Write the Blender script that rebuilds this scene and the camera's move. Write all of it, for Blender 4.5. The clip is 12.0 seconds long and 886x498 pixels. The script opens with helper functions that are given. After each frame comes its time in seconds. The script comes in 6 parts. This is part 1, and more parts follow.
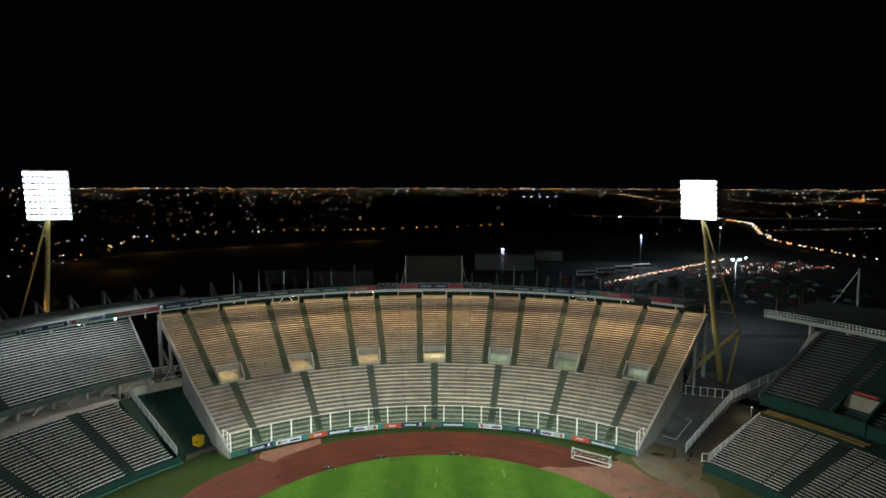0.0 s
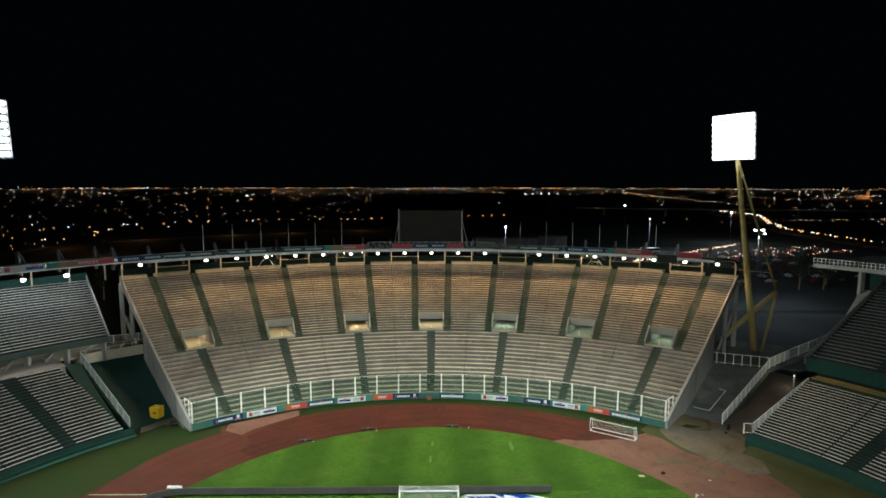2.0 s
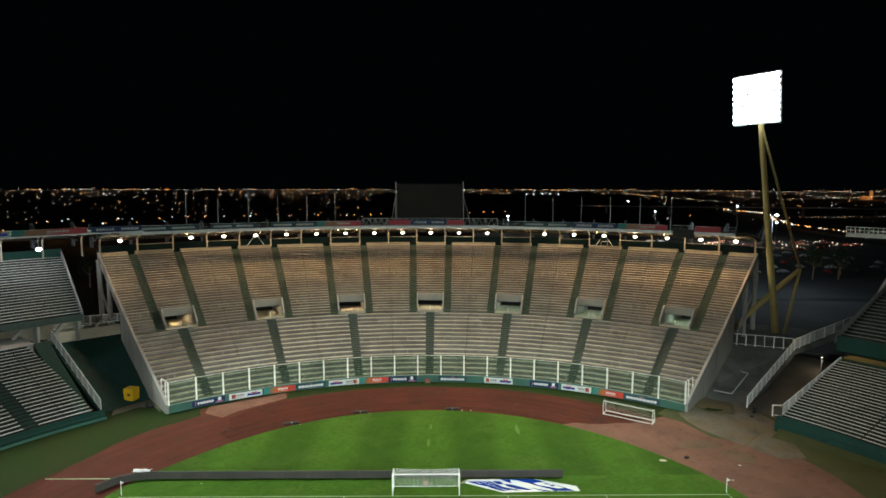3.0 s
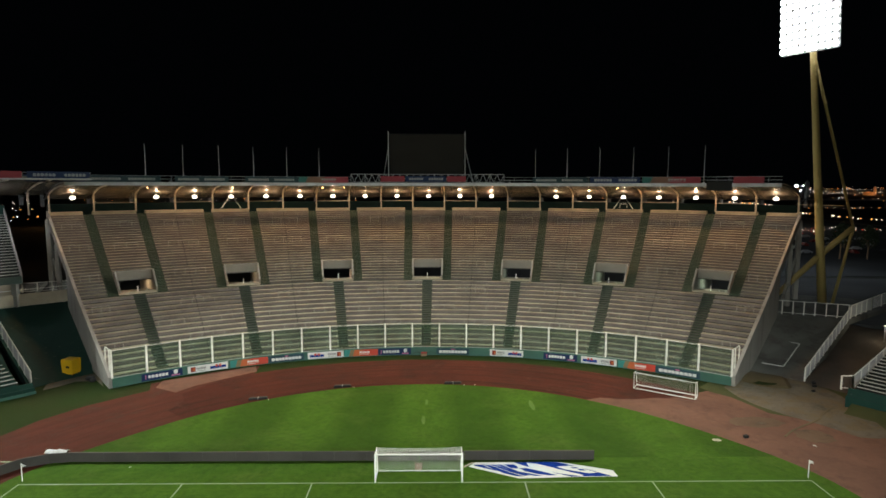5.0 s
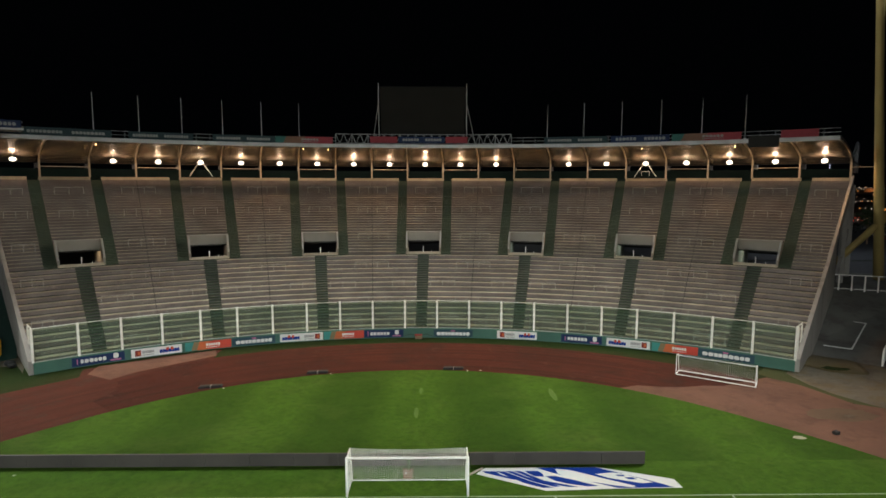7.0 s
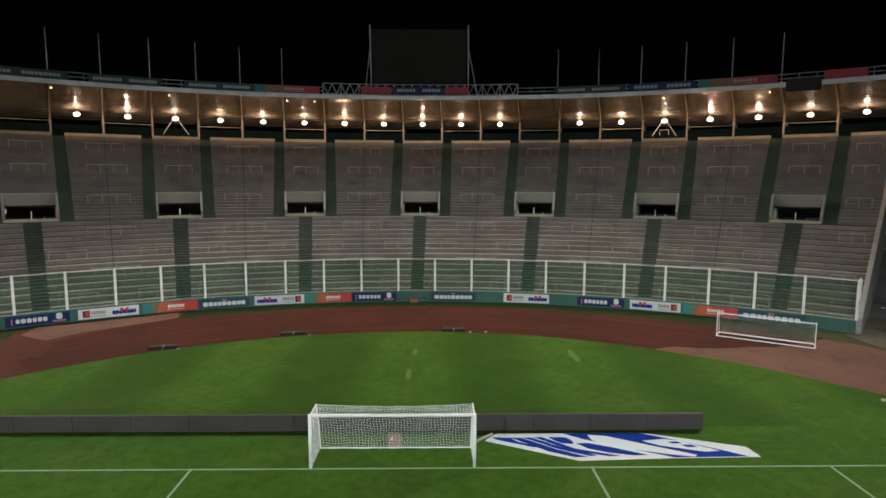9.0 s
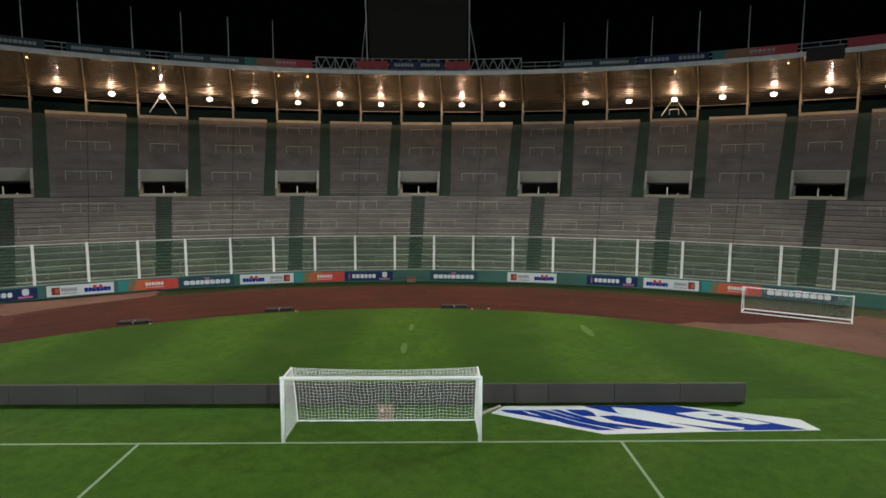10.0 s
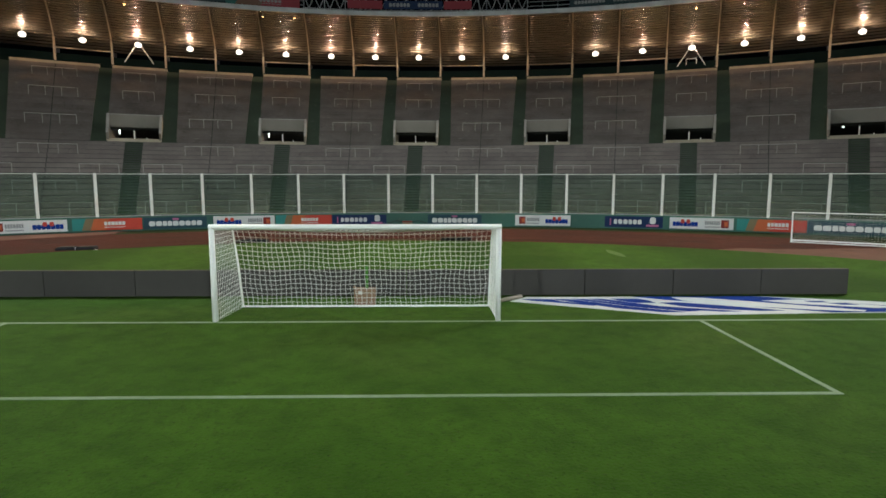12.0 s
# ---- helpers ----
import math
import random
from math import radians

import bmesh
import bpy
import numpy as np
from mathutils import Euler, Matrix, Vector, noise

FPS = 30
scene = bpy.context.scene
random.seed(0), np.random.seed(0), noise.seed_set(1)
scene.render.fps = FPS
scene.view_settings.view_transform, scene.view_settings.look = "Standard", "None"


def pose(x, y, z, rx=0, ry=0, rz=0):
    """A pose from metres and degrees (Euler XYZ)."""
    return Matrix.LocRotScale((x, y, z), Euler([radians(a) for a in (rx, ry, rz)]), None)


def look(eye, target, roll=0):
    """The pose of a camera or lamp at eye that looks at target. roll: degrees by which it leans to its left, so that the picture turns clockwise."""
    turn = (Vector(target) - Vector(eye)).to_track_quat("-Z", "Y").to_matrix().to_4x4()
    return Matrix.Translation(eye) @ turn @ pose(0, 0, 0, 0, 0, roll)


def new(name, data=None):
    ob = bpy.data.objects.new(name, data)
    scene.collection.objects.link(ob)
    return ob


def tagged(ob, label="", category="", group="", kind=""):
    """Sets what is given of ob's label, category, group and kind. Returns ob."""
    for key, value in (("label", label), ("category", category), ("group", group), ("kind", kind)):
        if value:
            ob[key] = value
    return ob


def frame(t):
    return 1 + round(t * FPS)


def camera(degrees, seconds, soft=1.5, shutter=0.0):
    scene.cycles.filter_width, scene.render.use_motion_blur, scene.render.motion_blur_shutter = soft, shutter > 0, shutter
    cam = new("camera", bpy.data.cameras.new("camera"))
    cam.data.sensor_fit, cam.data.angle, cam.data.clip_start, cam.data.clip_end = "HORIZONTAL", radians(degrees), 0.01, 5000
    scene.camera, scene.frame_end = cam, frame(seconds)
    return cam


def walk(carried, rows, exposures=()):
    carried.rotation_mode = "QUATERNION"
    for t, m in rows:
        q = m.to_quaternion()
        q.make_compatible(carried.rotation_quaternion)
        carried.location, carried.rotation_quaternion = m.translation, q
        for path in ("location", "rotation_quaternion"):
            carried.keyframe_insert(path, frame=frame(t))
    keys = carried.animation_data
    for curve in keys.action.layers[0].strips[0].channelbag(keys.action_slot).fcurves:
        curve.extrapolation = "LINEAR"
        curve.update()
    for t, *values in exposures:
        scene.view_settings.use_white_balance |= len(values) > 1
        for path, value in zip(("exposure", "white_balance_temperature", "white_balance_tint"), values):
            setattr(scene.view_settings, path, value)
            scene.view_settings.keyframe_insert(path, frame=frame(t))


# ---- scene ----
cam = camera(73.74, 12.0, soft=1.65)
PATH = [
    (0, (-0.238, -85.410, 53.408), (-0.206, -83.423, 53.182), 0.12),
    (0.5, (0.086, -81.568, 50.476), (0.115, -79.582, 50.246), 0.19),
    (1, (0.438, -77.799, 47.506), (0.466, -75.813, 47.276), 0.16),
    (1.5, (0.535, -74.144, 43.995), (0.563, -72.157, 43.772), 0.16),
    (2, (0.677, -70.249, 40.849), (0.707, -68.262, 40.628), 0.07),
    (2.5, (0.789, -66.424, 37.646), (0.819, -64.437, 37.427), 0.08),
    (3, (0.945, -62.626, 34.393), (0.973, -60.637, 34.180), 0.14),
    (5, (1.359, -48.213, 25.364), (1.387, -46.225, 25.148), 0.11),
    (5.5, (1.352, -44.649, 23.730), (1.382, -42.661, 23.516), 0.12),
    (6, (1.385, -41.142, 22.256), (1.419, -39.154, 22.040), 0.08),
    (6.5, (1.524, -37.663, 20.715), (1.556, -35.675, 20.497), 0.03),
    (7, (1.582, -34.513, 19.150), (1.615, -32.525, 18.931), 0.09),
    (9, (1.810, -25.601, 13.017), (1.845, -23.614, 12.786), 0.15),
    (9.5, (1.862, -23.498, 11.382), (1.898, -21.511, 11.155), 0.11),
    (10, (1.904, -21.474, 9.799), (1.940, -19.487, 9.574), 0.16),
    (10.5, (1.920, -19.325, 8.155), (1.958, -17.338, 7.926), 0.17),
    (11, (1.989, -17.185, 6.364), (2.027, -15.199, 6.135), 0.10),
    (11.5, (1.999, -15.682, 4.827), (2.039, -13.696, 4.593), 0.01),
    (12, (1.960, -15.306, 3.732), (1.999, -13.320, 3.497), 0.02),
]
EXPOSURE = [(0.0, 0.17, 6050, 3), (3.0, 0.03, 6300, 3), (6.0, -0.30, 6700, 13), (9.0, -0.55, 6200, 15), (12.0, -0.66, 6100, 11)]
walk(cam, [(t, look(eye, target, roll)) for t, eye, target, roll in PATH], EXPOSURE)

# ---- world and large lights ----
world = bpy.data.worlds.new("night_sky")
scene.world = world
world.use_nodes = True
world.node_tree.nodes["Background"].inputs[0].default_value = (0.55, 0.75, 1.0, 1)
world.node_tree.nodes["Background"].inputs[1].default_value = 0.0009

C0 = Vector((0, -21.38, 0))   # the common centre of all the curved stands
HEAD_R, BASE_R = Vector((57.1, 42.3, 49.6)), Vector((71.3, 55.7, 3.5))
HEAD_L, BASE_L = Vector((-79.6, 37.5, 50.4)), Vector((-99.7, 62.6, 0.2))
HEAD_FR, BASE_FR = Vector((60, -160, 48)), Vector((70, -175, 0))
HEAD_FL, BASE_FL = Vector((-66, -160, 48)), Vector((-76, -175, 0))
FLOODS = [(HEAD_R, BASE_R, (0, 9, 0), 8.5), (HEAD_L, BASE_L, (-66, -60, 0), 10.2),
          (HEAD_FR, BASE_FR, (0, 10, 2), 9.0), (HEAD_FL, BASE_FL, (0, 10, 2), 9.0)]


def lamp(name, kind, where, power, colour, radius=0.3):
    d = bpy.data.lights.new(name, kind)
    d.energy, d.color, d.shadow_soft_size = power, colour, radius
    ob = new(name, d)
    ob.matrix_world = Matrix.Translation(where)
    return ob


for i, (h, b, aim, size) in enumerate(FLOODS):
    way = (Vector(aim) - h).normalized()
    s = lamp("floodlight_beam", "SPOT", h + way * 1.2, (315000, 400000, 720000, 720000)[i], (0.925, 1.0, 0.915), 3.0)
    s.matrix_world = look(h + way * 1.2, ((-42, -8, 0), (34, -14, 0), (18, -46, 0), (-18, -46, 0))[i])
    s.data.spot_size, s.data.spot_blend = radians((110, 110, 46, 46)[i]), 1.0


# ---- materials ----
def mat(name, a, b=None, scale=3.0, rough=0.7, metal=0.0, bump=0.0, bump_scale=30.0, fine=0.25, stretch=(1, 1, 1), spec=0.4):
    """Two tones mixed by a coarse and a fine noise, with fine relief."""
    m = bpy.data.materials.new(name)
    m.use_nodes = True
    t, n, l = m.node_tree, m.node_tree.nodes, m.node_tree.links
    p = n["Principled BSDF"]
    p.inputs["Roughness"].default_value, p.inputs["Metallic"].default_value = rough, metal
    p.inputs["Specular IOR Level"].default_value = spec
    b = b or tuple(c * 0.7 for c in a)
    tc, mp = n.new("ShaderNodeTexCoord"), n.new("ShaderNodeMapping")
    mp.inputs["Scale"].default_value = stretch
    l.new(tc.outputs["Object"], mp.inputs[0])
    n1, n2 = n.new("ShaderNodeTexNoise"), n.new("ShaderNodeTexNoise")
    n1.inputs["Scale"].default_value, n1.inputs["Detail"].default_value = scale * 0.2, 4
    n2.inputs["Scale"].default_value, n2.inputs["Detail"].default_value = scale * 3, 3
    l.new(mp.outputs[0], n1.inputs[0]), l.new(mp.outputs[0], n2.inputs[0])
    r = n.new("ShaderNodeMapRange")
    r.inputs[1].default_value, r.inputs[2].default_value = 0.32, 0.68
    l.new(n1.outputs[0], r.inputs[0])
    k = n.new("ShaderNodeMix")
    k.data_type = "FLOAT"
    k.inputs[0].default_value = fine
    l.new(r.outputs[0], k.inputs[2]), l.new(n2.outputs[0], k.inputs[3])
    oi = n.new("ShaderNodeObjectInfo")
    ad = n.new("ShaderNodeMath")
    ad.operation, ad.inputs[1].default_value = "MULTIPLY_ADD", 0.25
    l.new(oi.outputs["Random"], ad.inputs[0]), l.new(k.outputs[0], ad.inputs[2])
    mx = n.new("ShaderNodeMix")
    mx.data_type = "RGBA"
    mx.inputs[6].default_value, mx.inputs[7].default_value = (*a, 1), (*b, 1)
    l.new(ad.outputs[0], mx.inputs[0])
    l.new(mx.outputs[2], p.inputs["Base Color"])
    if bump:
        n3, bu = n.new("ShaderNodeTexNoise"), n.new("ShaderNodeBump")
        n3.inputs["Scale"].default_value = bump_scale
        bu.inputs["Strength"].default_value, bu.inputs["Distance"].default_value = bump, 0.05
        l.new(mp.outputs[0], n3.inputs[0]), l.new(n3.outputs[0], bu.inputs["Height"]), l.new(bu.outputs[0], p.inputs["Normal"])
    return m


def stain(m, colour, scale, lo, hi, amount, stretch=(1, 1, 1), detail=6):
    """Mixes stains of another colour over a material's own, with a shape of their own."""
    n, l = m.node_tree.nodes, m.node_tree.links
    p = n["Principled BSDF"]
    src = p.inputs["Base Color"].links[0].from_socket
    tc, mp, w, r, k = n.new("ShaderNodeTexCoord"), n.new("ShaderNodeMapping"), n.new("ShaderNodeTexNoise"), n.new("ShaderNodeMapRange"), n.new("ShaderNodeMix")
    mp.inputs["Scale"].default_value = stretch
    w.inputs["Scale"].default_value, w.inputs["Detail"].default_value, w.inputs["Roughness"].default_value = scale, detail, 0.65
    r.inputs[1].default_value, r.inputs[2].default_value, r.inputs[4].default_value = lo, hi, amount
    k.data_type = "RGBA"
    k.inputs[7].default_value = (*colour, 1)
    l.new(tc.outputs["Object"], mp.inputs[0]), l.new(mp.outputs[0], w.inputs[0]), l.new(w.outputs[0], r.inputs[0])
    l.new(r.outputs[0], k.inputs[0]), l.new(src, k.inputs[6]), l.new(k.outputs[2], p.inputs["Base Color"])
    return m


def glow(name, colour, strength):
    m = bpy.data.materials.new(name)
    m.use_nodes = True
    n = m.node_tree.nodes
    n.remove(n["Principled BSDF"])
    e = n.new("ShaderNodeEmission")
    e.inputs[0].default_value, e.inputs[1].default_value = (*colour, 1), strength
    m.node_tree.links.new(e.outputs[0], n["Material Output"].inputs[0])
    return m


# tread colours carry the brighter, warmer lamp light; face colours below carry the shade
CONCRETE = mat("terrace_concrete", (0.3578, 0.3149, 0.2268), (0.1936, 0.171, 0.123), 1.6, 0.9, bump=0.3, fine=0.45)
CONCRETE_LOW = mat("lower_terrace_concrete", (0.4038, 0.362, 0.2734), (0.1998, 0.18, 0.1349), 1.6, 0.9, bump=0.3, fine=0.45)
FACE = mat("shaded_step_face", (0.1577, 0.1366, 0.1282), (0.08568, 0.0728, 0.06821), 1.6, 0.9, bump=0.3, fine=0.45)
FACE_LOW = mat("shaded_lower_step_face", (0.2028, 0.1744, 0.168), (0.1071, 0.09212, 0.08925), 1.6, 0.9, bump=0.3, fine=0.45)
WALL = mat("grey_concrete", (0.33, 0.315, 0.30), (0.22, 0.21, 0.20), 0.8, 0.9, bump=0.3, stretch=(1, 1, 0.35))
RAIL = mat("pale_barrier_tube", (0.328, 0.3157, 0.2952), (0.2296, 0.2214, 0.2091), 4, 0.5)
LINTEL = mat("pale_lintel_paint", (0.235, 0.215, 0.185), (0.165, 0.15, 0.13), 1.2, 0.8)
RAFTER = mat("tan_painted_steel", (0.30, 0.25, 0.185), (0.2, 0.165, 0.12), 2, 0.6)
CREAM = mat("cream_paint", (0.42, 0.36, 0.28), (0.30, 0.256, 0.195), 1.5, 0.7)
GREEN = mat("green_paint", (0.034, 0.052, 0.030), (0.022, 0.035, 0.020), 1.2, 0.75, bump=0.15)
GREEN_WALL = mat("green_wall_paint", (0.05, 0.14, 0.108), (0.033, 0.095, 0.074), 0.9, 0.7, bump=0.1)
DARK_GREEN = mat("dark_green_paint", (0.012, 0.045, 0.036), (0.009, 0.030, 0.025), 0.8, 0.8, spec=0.15)
SLATE_GREEN = mat("greyish_green_paint", (0.055, 0.076, 0.068), (0.035, 0.05, 0.045), 0.9, 0.75, spec=0.2)
TOP_GREEN = mat("blackish_green_paint", (0.006, 0.016, 0.014), (0.004, 0.011, 0.010), 0.8, 0.8, spec=0.1)
# the dark of the gaps under the planks is put into this colour
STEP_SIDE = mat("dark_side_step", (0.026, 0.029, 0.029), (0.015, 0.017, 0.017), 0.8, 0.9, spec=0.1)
BENCH = mat("pale_bench_planks", (0.62, 0.605, 0.59), (0.38, 0.37, 0.36), 1.2, 0.7, fine=0.5)
# bench colour darkened for the shade under the side roof
SHADED_BENCH = mat("shaded_bench_planks", (0.27, 0.258, 0.24), (0.16, 0.153, 0.145), 1.2, 0.8, fine=0.5)
# dark of joints; also the colour put in for shade in gaps and tunnels
STEP_DARK = mat("dark_joint_and_shade_concrete", (0.058, 0.058, 0.055), (0.03, 0.032, 0.031), 1.0, 0.9)
WHITE_STEEL = mat("white_painted_steel", (0.82, 0.82, 0.78), (0.66, 0.65, 0.61), 3, 0.5)
GREY_STEEL = mat("galvanised_steel", (0.34, 0.35, 0.36), (0.24, 0.245, 0.25), 4, 0.5, metal=0.3)
DARK_STEEL = mat("dark_steel", (0.09, 0.095, 0.105), (0.06, 0.062, 0.07), 3, 0.6)
ROOF = mat("corrugated_roof_sheet", (0.275, 0.242, 0.20), (0.185, 0.162, 0.134), 2.0, 0.24, metal=0.5, fine=0.5, spec=0.6)
ROOF_TOP = mat("dark_roof_sheet", (0.09, 0.09, 0.09), (0.05, 0.05, 0.052), 0.6, 0.8)
YELLOW = mat("yellow_mast_paint", (0.36, 0.27, 0.105), (0.27, 0.20, 0.075), 0.9, 0.6)
YELLOW_BOX = mat("yellow_plastic", (0.62, 0.38, 0.008), (0.48, 0.28, 0.006), 1.5, 0.5)
BLACK = mat("black_rubber", (0.018, 0.018, 0.02), (0.01, 0.01, 0.011), 6, 0.8)
LED = mat("unlit_led_board", (0.0665, 0.06204, 0.0572), (0.0456, 0.04324, 0.04048), 1.5, 0.7, spec=0.2)
SCREEN = mat("unlit_screen", (0.013, 0.0125, 0.012), (0.009, 0.009, 0.0085), 1.5, 0.7, spec=0.15)
# weak light along the roof's edge put into a darker steel colour
POLE_STEEL = mat("shaded_pole_steel", (0.20, 0.205, 0.21), (0.13, 0.133, 0.14), 4, 0.6)
TRACK = mat("red_running_track", (0.088, 0.019, 0.0115), (0.050, 0.012, 0.008), 0.5, 0.95, bump=0.4, fine=0.35, spec=0.1)
TRACK_PALE = mat("faded_track", (0.096, 0.025, 0.0155), (0.058, 0.0155, 0.0105), 0.8, 0.95, bump=0.4, fine=0.4, spec=0.1)
TRACK_PINK = mat("bleached_track", (0.1935, 0.0927, 0.0657), (0.1062, 0.054, 0.0396), 0.7, 0.95, bump=0.4, fine=0.45, spec=0.1)
TRACK_GREY = mat("greyed_track", (0.16, 0.10, 0.066), (0.095, 0.062, 0.042), 0.9, 0.95, bump=0.4, fine=0.45, spec=0.1)
RAMP = mat("dark_ramp_concrete", (0.17, 0.17, 0.163), (0.105, 0.105, 0.10), 0.8, 0.9)
OLIVE = mat("trodden_olive_earth", (0.082, 0.078, 0.034), (0.046, 0.055, 0.02), 0.6, 0.95, bump=0.5, spec=0.1)
OCHRE = mat("dull_ochre_paint", (0.20, 0.135, 0.03), (0.10, 0.07, 0.02), 1.5, 0.8)
DIRT = mat("bare_earth", (0.135, 0.10, 0.05), (0.07, 0.054, 0.027), 0.9, 0.95, bump=0.5)
PAVING = mat("worn_concrete_apron", (0.13, 0.112, 0.084), (0.08, 0.068, 0.05), 0.7, 0.95, bump=0.4)
VERGE = mat("dark_grass", (0.011, 0.027, 0.003), (0.018, 0.024, 0.005), 0.9, 0.95, bump=0.8, bump_scale=8, spec=0.1)
YARD = mat("dim_yard_asphalt", (0.072, 0.076, 0.085), (0.036, 0.039, 0.045), 0.25, 0.9, bump=0.3)
GROUND = mat("dark_scrub_ground", (0.035, 0.036, 0.028), (0.016, 0.017, 0.014), 0.05, 0.95)
LINE = mat("white_line_chalk", (0.36, 0.42, 0.32), (0.15, 0.23, 0.10), 2.5, 0.9, fine=0.6)
NET = mat("white_net_cord", (0.85, 0.85, 0.82), (0.74, 0.74, 0.70), 4, 0.8)
GOAL_WHITE = mat("white_goal_paint", (0.94, 0.94, 0.92), (0.86, 0.86, 0.84), 2, 0.4)
PALE = mat("pale_building_wall", (0.20, 0.19, 0.18), (0.13, 0.125, 0.12), 0.4, 0.9)
NAVY = mat("navy_vinyl", (0.018, 0.035, 0.10), (0.014, 0.028, 0.08), 1, 0.75, spec=0.12)
SLATE = mat("slate_blue_vinyl", (0.035, 0.075, 0.10), (0.028, 0.06, 0.08), 1, 0.75, spec=0.12)
WHITE_V = mat("white_vinyl", (0.70, 0.70, 0.69), (0.60, 0.60, 0.6), 1, 0.75, spec=0.12)
RED_V = mat("red_vinyl", (0.55, 0.075, 0.05), (0.45, 0.055, 0.04), 1, 0.75, spec=0.12)
ORANGE_V = mat("orange_vinyl", (0.55, 0.14, 0.055), (0.45, 0.105, 0.042), 1, 0.75, spec=0.12)
TEAL_V = mat("teal_vinyl", (0.05, 0.26, 0.24), (0.04, 0.2, 0.185), 1, 0.75, spec=0.12)
BLUE_V = mat("royal_blue_vinyl", (0.006, 0.036, 0.25), (0.004, 0.027, 0.19), 1, 0.85, spec=0.05)
# board colours for the roof's edge, with its weaker light painted in
SHADED_TEAL = mat("shaded_teal_vinyl", (0.03, 0.10, 0.095), (0.022, 0.075, 0.07), 1, 0.8, spec=0.1)
SHADED_ORANGE = mat("shaded_brown_vinyl", (0.13, 0.075, 0.055), (0.10, 0.055, 0.04), 1, 0.8, spec=0.1)
SHADED_RED = mat("shaded_crimson_vinyl", (0.19, 0.035, 0.045), (0.14, 0.027, 0.034), 1, 0.8, spec=0.1)
SHADED_NAVY = mat("shaded_navy_vinyl", (0.014, 0.024, 0.06), (0.01, 0.018, 0.045), 1, 0.8, spec=0.1)
SHADED_SLATE = mat("shaded_slate_vinyl", (0.020, 0.036, 0.042), (0.015, 0.028, 0.033), 1, 0.8, spec=0.1)
SHADED_WHITE = mat("shaded_white_vinyl", (0.20, 0.20, 0.20), (0.15, 0.15, 0.155), 1, 0.8, spec=0.1)
PINK_V = mat("pink_vinyl", (0.50, 0.16, 0.30), (0.4, 0.12, 0.24), 1, 0.75, spec=0.12)
OLIVE_V = mat("olive_vinyl", (0.22, 0.17, 0.10), (0.17, 0.13, 0.075), 1, 0.75, spec=0.12)
GREY_V = mat("grey_vinyl", (0.30, 0.30, 0.31), (0.25, 0.25, 0.26), 1, 0.75, spec=0.12)
DIM_RED = mat("dull_red_vinyl", (0.23, 0.035, 0.03), (0.17, 0.025, 0.022), 1, 0.75, spec=0.12)
LEAF = mat("dark_foliage", (0.04, 0.06, 0.022), (0.025, 0.04, 0.016), 1, 0.9)
CARDBOARD = mat("brown_cardboard", (0.30, 0.19, 0.12), (0.22, 0.14, 0.09), 2, 0.8)
FLOOD_GLOW = glow("floodlight_lens", (0.93, 0.98, 1.0), 14.0)
WARM_GLOW = glow("warm_lamp_lens", (1.0, 0.88, 0.72), 4.5)
TUBE_GLOW = glow("strip_lamp_lens", (0.95, 1.0, 0.9), 5.0)
AMBER_GLOW = glow("amber_lamp_lens", (1.0, 0.62, 0.25), 10.0)
COOL_GLOW = glow("cool_lamp_lens", (0.86, 0.96, 1.0), 12.0)


